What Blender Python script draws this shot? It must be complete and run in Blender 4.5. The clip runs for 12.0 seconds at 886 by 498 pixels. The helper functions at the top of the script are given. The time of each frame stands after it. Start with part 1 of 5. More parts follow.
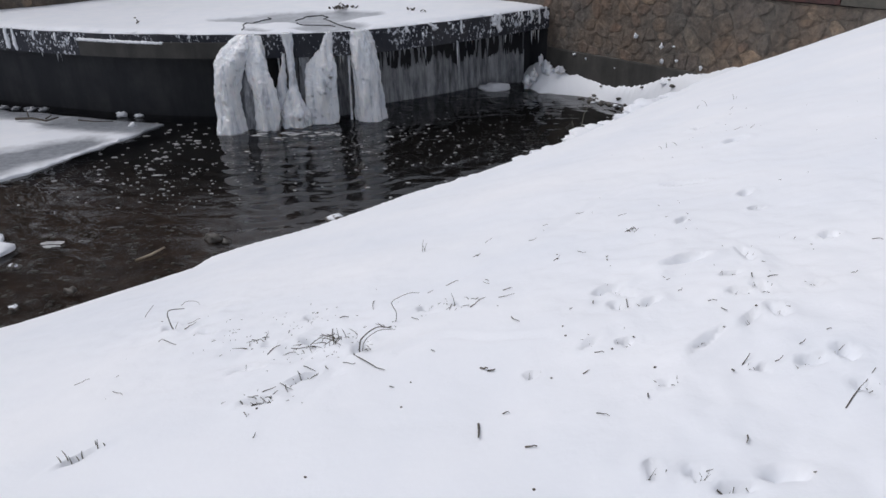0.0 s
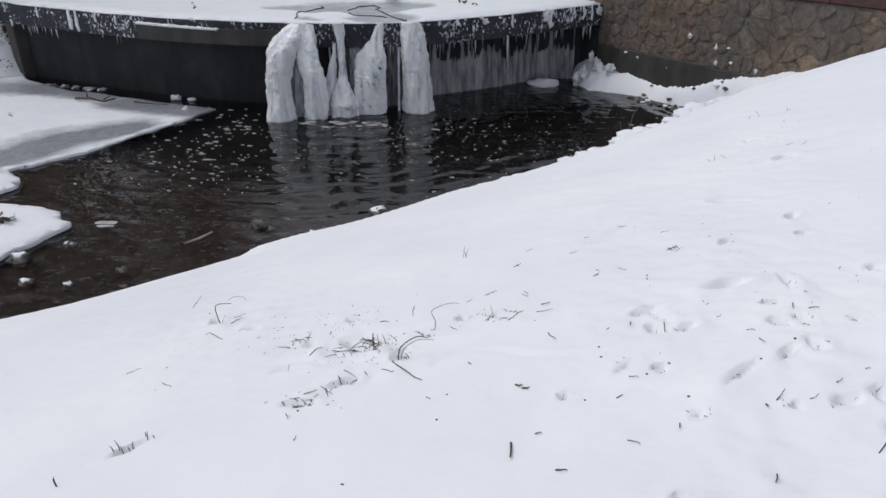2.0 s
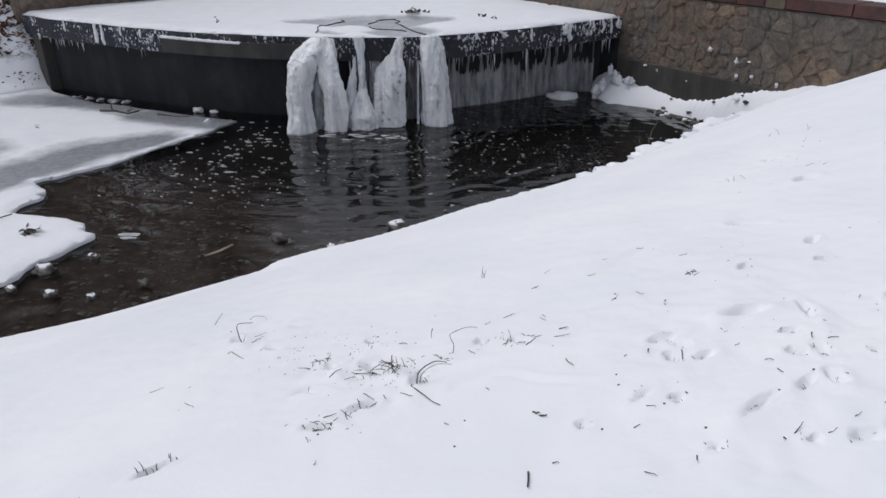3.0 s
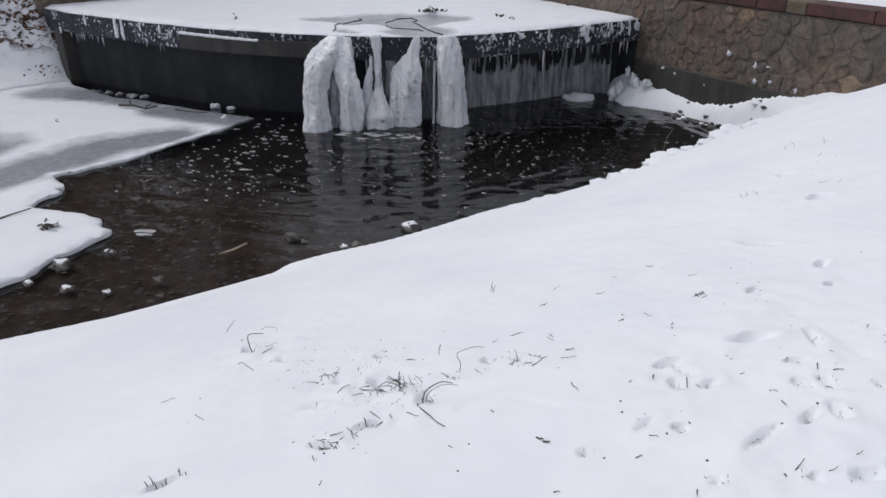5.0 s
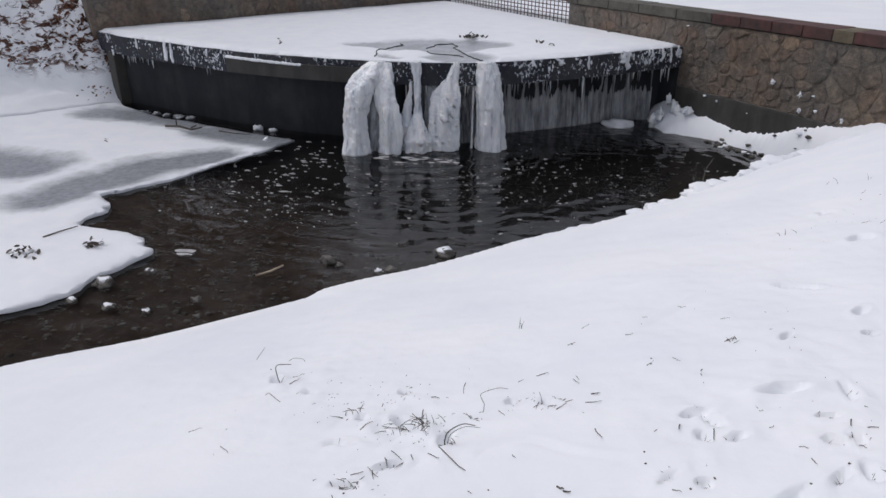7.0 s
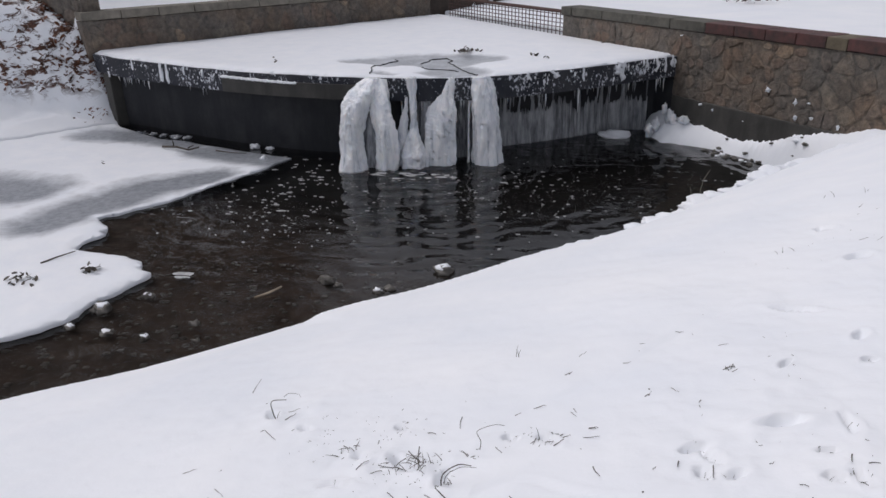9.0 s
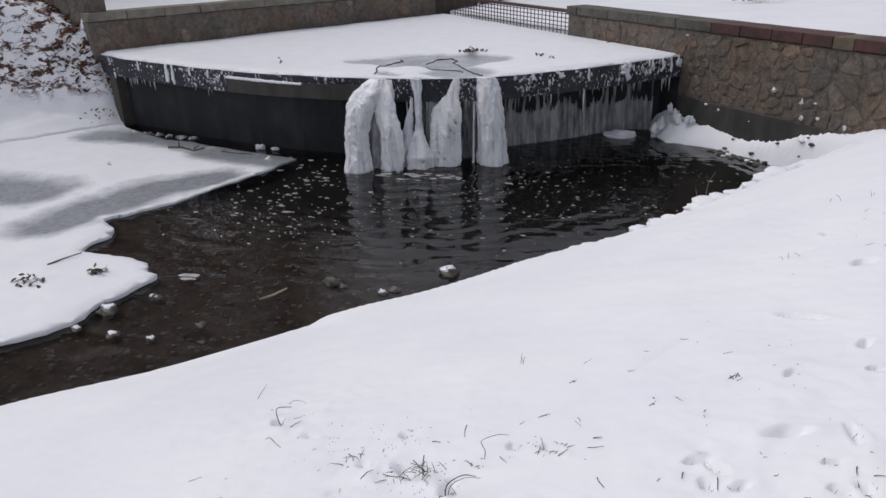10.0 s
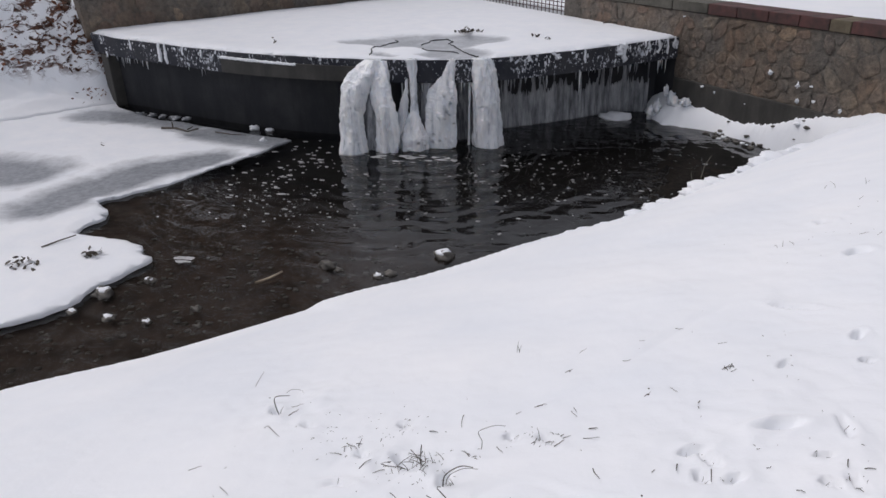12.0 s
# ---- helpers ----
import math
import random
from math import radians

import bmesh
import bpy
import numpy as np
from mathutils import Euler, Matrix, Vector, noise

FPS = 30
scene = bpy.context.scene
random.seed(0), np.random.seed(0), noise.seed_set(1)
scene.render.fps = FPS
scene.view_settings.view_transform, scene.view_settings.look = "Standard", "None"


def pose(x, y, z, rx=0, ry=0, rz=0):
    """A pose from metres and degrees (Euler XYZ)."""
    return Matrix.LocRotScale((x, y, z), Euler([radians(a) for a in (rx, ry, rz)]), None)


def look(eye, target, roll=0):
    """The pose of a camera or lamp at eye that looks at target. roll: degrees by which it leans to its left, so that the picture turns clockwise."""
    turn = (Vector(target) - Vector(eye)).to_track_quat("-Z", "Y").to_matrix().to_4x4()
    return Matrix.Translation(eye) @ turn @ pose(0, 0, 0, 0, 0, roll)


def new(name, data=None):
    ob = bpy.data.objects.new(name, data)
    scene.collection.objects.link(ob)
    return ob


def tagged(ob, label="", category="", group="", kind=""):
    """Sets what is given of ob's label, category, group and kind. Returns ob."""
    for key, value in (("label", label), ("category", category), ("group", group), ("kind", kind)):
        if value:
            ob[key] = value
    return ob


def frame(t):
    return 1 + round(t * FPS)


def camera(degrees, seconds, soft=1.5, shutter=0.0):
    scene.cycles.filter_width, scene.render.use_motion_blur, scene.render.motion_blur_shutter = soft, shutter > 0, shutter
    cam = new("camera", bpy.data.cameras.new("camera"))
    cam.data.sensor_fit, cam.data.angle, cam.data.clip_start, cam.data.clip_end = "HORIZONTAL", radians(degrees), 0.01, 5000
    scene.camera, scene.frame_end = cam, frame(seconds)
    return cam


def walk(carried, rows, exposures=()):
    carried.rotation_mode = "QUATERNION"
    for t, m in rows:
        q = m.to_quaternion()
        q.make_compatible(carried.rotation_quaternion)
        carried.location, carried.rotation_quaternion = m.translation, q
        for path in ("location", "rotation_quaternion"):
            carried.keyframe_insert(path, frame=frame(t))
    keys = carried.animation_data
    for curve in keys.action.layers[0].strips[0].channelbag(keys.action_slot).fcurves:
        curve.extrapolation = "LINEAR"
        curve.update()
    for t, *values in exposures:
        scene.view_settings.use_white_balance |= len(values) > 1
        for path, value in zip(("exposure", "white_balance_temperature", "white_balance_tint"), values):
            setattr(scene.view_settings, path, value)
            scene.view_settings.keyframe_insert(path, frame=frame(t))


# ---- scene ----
cam = camera(63.3, 12.0)
PATH = [
    (0, (0.055, 0.062, 2.798), (-0.025, 1.866, 1.94), -1.3),
    (0.5, (0.053, 0.064, 2.811), (-0.03, 1.858, 1.932), -1.4),
    (1, (0.054, 0.064, 2.825), (-0.052, 1.853, 1.939), -1.0),
    (1.5, (0.052, 0.061, 2.847), (-0.084, 1.84, 1.943), -0.2),
    (2, (0.052, 0.054, 2.873), (-0.139, 1.838, 1.989), -0.2),
    (2.5, (0.05, 0.054, 2.897), (-0.169, 1.844, 2.033), -0.5),
    (3, (0.049, 0.052, 2.922), (-0.192, 1.841, 2.062), -0.5),
    (5, (0.061, 0.068, 2.995), (-0.217, 1.846, 2.123), 0.1),
    (5.5, (0.067, 0.074, 3.01), (-0.237, 1.844, 2.129), 0.6),
    (6, (0.075, 0.082, 3.019), (-0.258, 1.855, 2.156), 0.5),
    (6.5, (0.082, 0.085, 3.033), (-0.286, 1.862, 2.191), 0.5),
    (7, (0.089, 0.094, 3.047), (-0.296, 1.877, 2.226), 0.0),
    (9, (0.104, 0.147, 3.108), (-0.285, 1.94, 2.312), -1.3),
    (9.5, (0.105, 0.155, 3.125), (-0.282, 1.949, 2.33), -1.0),
    (10, (0.105, 0.158, 3.14), (-0.298, 1.946, 2.34), -1.5),
    (10.5, (0.102, 0.161, 3.159), (-0.312, 1.939, 2.343), -1.9),
    (11, (0.102, 0.161, 3.17), (-0.322, 1.941, 2.364), -2.0),
    (11.5, (0.098, 0.164, 3.173), (-0.31, 1.939, 2.347), -1.5),
    (12, (0.094, 0.165, 3.178), (-0.29, 1.933, 2.326), -1.2),
]
walk(cam, [(t, look(eye, target, roll)) for t, eye, target, roll in PATH], [(0.0, 0.0, 6250, 13), (1.5, 0.0, 6250, 12), (6.0, -0.01, 6250, 13.5), (9.0, -0.03, 6350, 14.5), (12.0, -0.03, 6400, 14.5)])


# ---------------------------------------------------------------- light
world = bpy.data.worlds.new("world")
scene.world = world
world.use_nodes = True
wn, wl = world.node_tree.nodes, world.node_tree.links
sky = wn.new("ShaderNodeTexSky")
sky.sky_type, sky.sun_disc = "NISHITA", False
sky.sun_elevation, sky.sun_rotation = radians(56), radians(-75)
sky.air_density, sky.dust_density, sky.ozone_density = 1.0, 4.0, 1.0
grey = wn.new("ShaderNodeHueSaturation")
grey.inputs["Saturation"].default_value = 0.27
wl.new(sky.outputs[0], grey.inputs["Color"])
wl.new(grey.outputs[0], wn["Background"].inputs["Color"])
wn["Background"].inputs["Strength"].default_value = 0.122

sun = new("sun", bpy.data.lights.new("sun", "SUN"))
sun.data.energy, sun.data.angle, sun.data.color = 0.55, radians(50), (1.0, 0.97, 0.94)
sun.matrix_world = look((-19, 5, 29), (0, 0, 0))

# ---------------------------------------------------------------- materials


def material(name, build):
    m = bpy.data.materials.new(name)
    m.use_nodes = True
    n, l = m.node_tree.nodes, m.node_tree.links
    build(n, l, n["Principled BSDF"])
    return m


def coords(n, l, stretch=(1, 1, 1)):
    c, mp = n.new("ShaderNodeTexCoord"), n.new("ShaderNodeMapping")
    mp.inputs["Scale"].default_value = stretch
    l.new(c.outputs["Object"], mp.inputs["Vector"])
    return mp.outputs[0]


def noise_tex(n, l, scale, vec, detail=5.0, rough=0.55, distortion=0.0):
    t = n.new("ShaderNodeTexNoise")
    t.inputs["Scale"].default_value, t.inputs["Detail"].default_value = scale, detail
    t.inputs["Roughness"].default_value, t.inputs["Distortion"].default_value = rough, distortion
    l.new(vec, t.inputs["Vector"])
    return t.outputs["Fac"]


def ramp(n, l, fac, stops):
    r = n.new("ShaderNodeValToRGB")
    e = r.color_ramp.elements
    while len(e) < len(stops):
        e.new(0.5)
    for k, (at, col) in zip(e, stops):
        k.position, k.color = at, (*col, 1)
    l.new(fac, r.inputs[0])
    return r.outputs[0]


def mixed(n, l, fac, a, b, how="MIX"):
    m = n.new("ShaderNodeMix")
    m.data_type, m.blend_type = "RGBA", how
    for sock, v in ((m.inputs[0], fac), (m.inputs[6], a), (m.inputs[7], b)):
        if hasattr(v, "links") or hasattr(v, "is_linked"):
            l.new(v, sock)
        elif isinstance(v, (int, float)):
            sock.default_value = v
        else:
            sock.default_value = (*v, 1)
    return m.outputs[2]


def relief(n, l, bsdf, height, strength, distance, normal=None):
    b = n.new("ShaderNodeBump")
    b.inputs["Strength"].default_value, b.inputs["Distance"].default_value = strength, distance
    l.new(height, b.inputs["Height"])
    if normal is not None:
        l.new(normal, b.inputs["Normal"])
    l.new(b.outputs[0], bsdf.inputs["Normal"])
    return b.outputs[0]


def attribute(n, name):
    a = n.new("ShaderNodeAttribute")
    a.attribute_name = name
    return a.outputs["Fac"]


def snow_build(n, l, p):
    v = coords(n, l)
    big, fine = noise_tex(n, l, 1.3, v, 4), noise_tex(n, l, 60, v, 6, 0.6)
    col = ramp(n, l, big, [(0.3, (0.80, 0.83, 0.875)), (0.7, (0.87, 0.885, 0.91))])
    l.new(col, p.inputs["Base Color"])
    p.inputs["Roughness"].default_value = 0.55
    p.inputs["Specular IOR Level"].default_value = 0.25
    mid = noise_tex(n, l, 9, v, 5, 0.5)
    b1 = relief(n, l, p, mid, 0.35, 0.02)
    relief(n, l, p, fine, 0.25, 0.004, b1)


def wet_snow_build(n, l, p):
    """Snow that gives way to grey soaked ice where the mesh's own 'wet' map says."""
    v = coords(n, l)
    wet = attribute(n, "wet")
    grain = noise_tex(n, l, 3.0, v, 6, 0.62)
    streak = noise_tex(n, l, 14.0, v, 5, 0.6)
    m = n.new("ShaderNodeMath")
    m.operation = "MULTIPLY_ADD"
    l.new(grain, m.inputs[0])
    m.inputs[1].default_value = 0.7
    l.new(wet, m.inputs[2])
    edge = ramp(n, l, m.outputs[0], [(0.55, (0, 0, 0)), (1.05, (1, 1, 1))])
    snow = ramp(n, l, grain, [(0.3, (0.80, 0.83, 0.875)), (0.7, (0.87, 0.885, 0.91))])
    ice = ramp(n, l, streak, [(0.3, (0.20, 0.215, 0.24)), (0.75, (0.40, 0.42, 0.45))])
    l.new(mixed(n, l, edge, snow, ice), p.inputs["Base Color"])
    r = ramp(n, l, edge, [(0.0, (0.55, 0.55, 0.55)), (1.0, (0.28, 0.28, 0.28))])
    l.new(r, p.inputs["Roughness"])
    b1 = relief(n, l, p, noise_tex(n, l, 9, v, 5, 0.5), 0.3, 0.02)
    relief(n, l, p, noise_tex(n, l, 60, v, 5, 0.6), 0.2, 0.004, b1)


def ground_build(n, l, p):
    """Snow on the banks, brown litter through it on the leafy slope, gravel and silt under water."""
    v = coords(n, l)
    big, mid, fine = noise_tex(n, l, 1.3, v, 4), noise_tex(n, l, 7, v, 5, 0.55), noise_tex(n, l, 60, v, 6, 0.6)
    snow = ramp(n, l, big, [(0.3, (0.80, 0.83, 0.875)), (0.7, (0.87, 0.885, 0.91))])
    litter = ramp(n, l, noise_tex(n, l, 22, v, 5, 0.7), [(0.3, (0.018, 0.014, 0.011)), (0.52, (0.085, 0.040, 0.027)), (0.75, (0.19, 0.075, 0.045))])
    patch = ramp(n, l, noise_tex(n, l, 3.4, coords(n, l, (1, 1, 1.8)), 9, 0.74, 0.6), [(0.52, (0, 0, 0)), (0.555, (1, 1, 1))])
    m = n.new("ShaderNodeMath")
    m.operation = "MULTIPLY"
    l.new(patch, m.inputs[0])
    l.new(attribute(n, "leafy"), m.inputs[1])
    above = mixed(n, l, m.outputs[0], snow, litter)
    vor = n.new("ShaderNodeTexVoronoi")
    vor.inputs["Scale"].default_value = 11
    l.new(v, vor.inputs["Vector"])
    silt = ramp(n, l, noise_tex(n, l, 5, v, 7, 0.65), [(0.3, (0.018, 0.012, 0.009)), (0.7, (0.085, 0.052, 0.034))])
    peb = ramp(n, l, vor.outputs["Distance"], [(0.1, (0.075, 0.062, 0.05)), (0.5, (0.035, 0.028, 0.022))])
    bed = mixed(n, l, 0.4, silt, peb)
    # near-black painted into the bed for the light lost in deeper water
    bed = mixed(n, l, attribute(n, "depth_dark"), bed, (0.012, 0.011, 0.010))
    geo, split, lev = n.new("ShaderNodeNewGeometry"), n.new("ShaderNodeSeparateXYZ"), n.new("ShaderNodeMath")
    l.new(geo.outputs["Position"], split.inputs[0])
    lev.operation = "MULTIPLY_ADD"
    l.new(mid, lev.inputs[0])
    lev.inputs[1].default_value = -0.03
    l.new(split.outputs["Z"], lev.inputs[2])
    up = n.new("ShaderNodeMath")
    up.operation = "ADD"
    up.inputs[1].default_value = 0.03
    l.new(lev.outputs[0], up.inputs[0])
    dry = ramp(n, l, up.outputs[0], [(0.005, (1, 1, 1)), (0.014, (0, 0, 0))])
    l.new(mixed(n, l, dry, above, bed), p.inputs["Base Color"])
    p.inputs["Roughness"].default_value = 0.6
    p.inputs["Specular IOR Level"].default_value = 0.25
    b1 = relief(n, l, p, mid, 0.3, 0.02)
    relief(n, l, p, fine, 0.25, 0.004, b1)


def water_build(n, l, p):
    p.inputs["Base Color"].default_value = (0.40, 0.39, 0.39, 1)
    p.inputs["Roughness"].default_value = 0.015
    p.inputs["IOR"].default_value = 1.33
    p.inputs["Transmission Weight"].default_value = 1.0
    v1, v2 = coords(n, l, (1.0, 2.2, 1)), coords(n, l, (1.0, 1.7, 1))
    calm = ramp(n, l, noise_tex(n, l, 0.6, coords(n, l), 3), [(0.36, (0.25, 0.25, 0.25)), (0.62, (1, 1, 1))])
    h = mixed(n, l, 1.0, noise_tex(n, l, 1.7, v1, 2, 0.4, 1.0), calm, "MULTIPLY")
    b1 = relief(n, l, p, h, 0.38, 0.035)
    h2 = mixed(n, l, 1.0, noise_tex(n, l, 5.5, v2, 2, 0.5, 0.8), calm, "MULTIPLY")
    b2 = relief(n, l, p, h2, 0.24, 0.016, b1)
    c, mp, ring = n.new("ShaderNodeTexCoord"), n.new("ShaderNodeMapping"), n.new("ShaderNodeTexWave")
    mp.inputs["Location"].default_value = (2.4, -10.3, 0)
    l.new(c.outputs["Object"], mp.inputs["Vector"])
    l.new(mp.outputs[0], ring.inputs["Vector"])
    ring.wave_type, ring.rings_direction = "RINGS", "SPHERICAL"
    ring.inputs["Scale"].default_value, ring.inputs["Distortion"].default_value = 0.9, 6.0
    ring.inputs["Detail"].default_value, ring.inputs["Detail Scale"].default_value = 2.0, 1.6
    relief(n, l, p, ring.outputs["Fac"], 0.18, 0.03, b2)


def concrete_build(dark, light, stain):
    def build(n, l, p):
        v = coords(n, l)
        drip = noise_tex(n, l, 1.6, coords(n, l, (2.0, 2.0, 0.5)), 6, 0.6)
        a = ramp(n, l, noise_tex(n, l, 2.2, v, 7, 0.65), [(0.3, dark), (0.72, light)])
        l.new(mixed(n, l, ramp(n, l, drip, [(0.42, (0, 0, 0)), (0.62, (0.85, 0.85, 0.85))]), a, stain), p.inputs["Base Color"])
        p.inputs["Roughness"].default_value = 0.75
        b1 = relief(n, l, p, noise_tex(n, l, 9, v, 6, 0.6), 0.4, 0.02)
        relief(n, l, p, noise_tex(n, l, 80, v, 4, 0.6), 0.3, 0.003, b1)
    return build


def frosty_build(n, l, p):
    """Dark wet concrete with frost caught in its pores and runs."""
    concrete_build((0.017, 0.020, 0.030), (0.056, 0.056, 0.062), (0.014, 0.017, 0.028))(n, l, p)
    base = p.inputs["Base Color"].links[0].from_socket
    speck = noise_tex(n, l, 22, coords(n, l, (1.0, 1.0, 0.7)), 6, 0.7)
    where = noise_tex(n, l, 2.3, coords(n, l), 3, 0.5)
    m = n.new("ShaderNodeMath")
    m.operation = "MULTIPLY_ADD"
    l.new(where, m.inputs[0])
    m.inputs[1].default_value = 0.5
    l.new(speck, m.inputs[2])
    l.new(mixed(n, l, ramp(n, l, m.outputs[0], [(0.835, (0, 0, 0)), (0.885, (1, 1, 1))]), base, (0.62, 0.65, 0.70)), p.inputs["Base Color"])


def masonry_build(single):
    """Grimy brown fieldstone; single: each stone takes a tone of its own, else the mortar's."""
    def build(n, l, p):
        v = coords(n, l)
        if single:
            info = n.new("ShaderNodeObjectInfo")
            tone = ramp(n, l, info.outputs["Random"], [(0.0, (0.135, 0.118, 0.101)), (0.3, (0.170, 0.138, 0.110)), (0.6, (0.158, 0.138, 0.118)),
                                                       (0.85, (0.185, 0.138, 0.110)), (0.95, (0.20, 0.170, 0.136)), (1.0, (0.27, 0.215, 0.16))])
        else:
            tone = ramp(n, l, noise_tex(n, l, 6, v, 5), [(0.3, (0.135, 0.118, 0.101)), (0.7, (0.195, 0.168, 0.140))])
        g = ramp(n, l, noise_tex(n, l, 11, v, 8, 0.72), [(0.28, (0.45, 0.45, 0.46)), (0.5, (1.0, 1.0, 1.0)), (0.74, (1.6, 1.52, 1.42))])
        c = mixed(n, l, 1.0, tone, g, "MULTIPLY")
        rust = ramp(n, l, noise_tex(n, l, 1.1, coords(n, l, (1, 1, 0.7)), 5, 0.6), [(0.42, (0.92, 0.96, 1.0)), (0.62, (1.12, 1.0, 0.90))])
        c = mixed(n, l, 1.0, c, rust, "MULTIPLY")
        damp = ramp(n, l, noise_tex(n, l, 2.3, coords(n, l, (1, 1, 0.45)), 7, 0.68), [(0.50, (0, 0, 0)), (0.70, (0.7, 0.7, 0.7))])
        l.new(mixed(n, l, damp, c, (0.080, 0.073, 0.063)), p.inputs["Base Color"])
        p.inputs["Roughness"].default_value = 0.85
        b1 = relief(n, l, p, noise_tex(n, l, 7, v, 8, 0.7), 0.8, 0.05)
        relief(n, l, p, noise_tex(n, l, 60, v, 5, 0.65), 0.5, 0.006, b1)
    return build


def plain_build(lo, hi, scale=20, rough=0.8, bump=0.3, depth=0.01):
    def build(n, l, p):
        v = coords(n, l)
        f = noise_tex(n, l, scale, v, 6, 0.65)
        l.new(ramp(n, l, f, [(0.3, lo), (0.7, hi)]), p.inputs["Base Color"])
        p.inputs["Roughness"].default_value = rough
        relief(n, l, p, f, bump, depth)
    return build


def ice_build(n, l, p):
    streak = noise_tex(n, l, 4, coords(n, l, (3.0, 3.0, 0.30)), 7, 0.64)
    knob = noise_tex(n, l, 30, coords(n, l), 5, 0.6)
    cloud = ramp(n, l, noise_tex(n, l, 3.1, coords(n, l), 4, 0.6), [(0.35, (0.88, 0.90, 0.92)), (0.6, (1, 1, 1))])
    a = ramp(n, l, streak, [(0.31, (0.50, 0.53, 0.57)), (0.43, (0.82, 0.84, 0.87)), (0.60, (0.96, 0.965, 0.97))])
    l.new(mixed(n, l, 1.0, a, cloud, "MULTIPLY"), p.inputs["Base Color"])
    p.inputs["Roughness"].default_value = 0.12
    p.inputs["IOR"].default_value = 1.31
    p.inputs["Subsurface Weight"].default_value = 0.35
    p.inputs["Subsurface Radius"].default_value = (0.05, 0.06, 0.07)
    b1 = relief(n, l, p, streak, 0.4, 0.02)
    relief(n, l, p, knob, 0.3, 0.010, b1)


def rime_build(n, l, p):
    flow = noise_tex(n, l, 3.0, coords(n, l, (2.4, 2.4, 0.45)), 7, 0.68)
    thread = noise_tex(n, l, 16, coords(n, l, (1.0, 1.0, 0.12)), 4, 0.6)
    a = ramp(n, l, flow, [(0.34, (0.15, 0.158, 0.175)), (0.50, (0.36, 0.375, 0.40)), (0.70, (0.56, 0.575, 0.60))])
    b = ramp(n, l, thread, [(0.34, (0.45, 0.46, 0.48)), (0.56, (1.0, 1.0, 1.0))])
    l.new(mixed(n, l, 1.0, a, b, "MULTIPLY"), p.inputs["Base Color"])
    p.inputs["Roughness"].default_value = 0.35
    relief(n, l, p, thread, 0.5, 0.02)


SNOW = material("snow", snow_build)
WET_SNOW = material("soaked_snow", wet_snow_build)
GROUND = material("ground", ground_build)
WATER = material("water", water_build)
LIP = material("lip_concrete", frosty_build)
# near-black concrete, darker than the slab's edge above it
UNDER = material("base_concrete", concrete_build((0.011, 0.0125, 0.018), (0.036, 0.037, 0.040), (0.010, 0.012, 0.017)))
PLINTH = material("plinth_concrete", concrete_build((0.042, 0.041, 0.038), (0.080, 0.076, 0.068), (0.034, 0.033, 0.031)))
STONE = material("fieldstone", masonry_build(True))
MORTAR = material("mortar", masonry_build(False))
COPING_GREY = material("coping_grey", plain_build((0.05, 0.049, 0.042), (0.13, 0.122, 0.102), 5, 0.85, 0.5, 0.015))
COPING_PALE = material("coping_pale", plain_build((0.12, 0.11, 0.09), (0.27, 0.245, 0.205), 4, 0.85, 0.5, 0.015))
COPING_RED = material("coping_red", plain_build((0.040, 0.030, 0.028), (0.125, 0.05, 0.046), 5, 0.8, 0.5, 0.015))
COPING_SAND = material("coping_sand", plain_build((0.08, 0.066, 0.045), (0.17, 0.14, 0.095), 5, 0.85, 0.5, 0.015))
# darker brown than the other masonry
DARK_WALL = material("dark_masonry", plain_build((0.035, 0.027, 0.022), (0.07, 0.052, 0.042), 7, 0.85, 0.5, 0.02))
ICE = material("ice", ice_build)
RIME = material("rime_ice", rime_build)
TWIG = material("twig_bark", plain_build((0.045, 0.04, 0.033), (0.12, 0.10, 0.08), 60, 0.85))
GRASS = material("dry_grass", plain_build((0.06, 0.057, 0.047), (0.15, 0.138, 0.11), 40, 0.8))
LEAF = material("dead_leaf", plain_build((0.045, 0.025, 0.017), (0.22, 0.09, 0.05), 3, 0.8))
IRON = material("rusty_iron", plain_build((0.05, 0.028, 0.024), (0.10, 0.05, 0.04), 30, 0.7))
ROCK = material("river_stone", plain_build((0.04, 0.036, 0.031), (0.13, 0.12, 0.105), 14, 0.45))
FOAM = material("foam", plain_build((0.25, 0.255, 0.26), (0.55, 0.55, 0.55), 40, 0.6))
STRAW = material("bleached_wood", plain_build((0.25, 0.2, 0.14), (0.4, 0.33, 0.25), 30, 0.8))
MELT = material("meltwater_channel", plain_build((0.02, 0.021, 0.023), (0.05, 0.05, 0.052), 20, 0.2, 0.1))

# ---------------------------------------------------------------- building helpers


def part(name, bm, mat, parent=None, label="", smooth=False):
    me = bpy.data.meshes.new(name)
    bm.normal_update()
    bm.to_mesh(me)
    bm.free()
    me.materials.append(mat)
    if smooth:
        me.shade_smooth()
    ob = new(name, me)
    if parent is not None:
        ob.parent = parent
    if label:
        ob["label"] = label
    return ob


def solid(name, verts, faces, mat, parent=None, label="", smooth=True):
    me = bpy.data.meshes.new(name)
    me.from_pydata([tuple(map(float, v)) for v in verts], [], [tuple(map(int, f)) for f in faces])
    me.materials.append(mat)
    if smooth:
        me.shade_smooth()
    ob = new(name, me)
    if parent is not None:
        ob.parent = parent
    if label:
        ob["label"] = label
    return ob


def wobble(x, y, scale, seed=0.0):
    """Noise from about -1 to 1 over arrays of places."""
    f = np.frompyfunc(lambda a, b: noise.noise((a * scale, b * scale, seed)), 2, 1)
    return f(np.asarray(x, float), np.asarray(y, float)).astype(float)


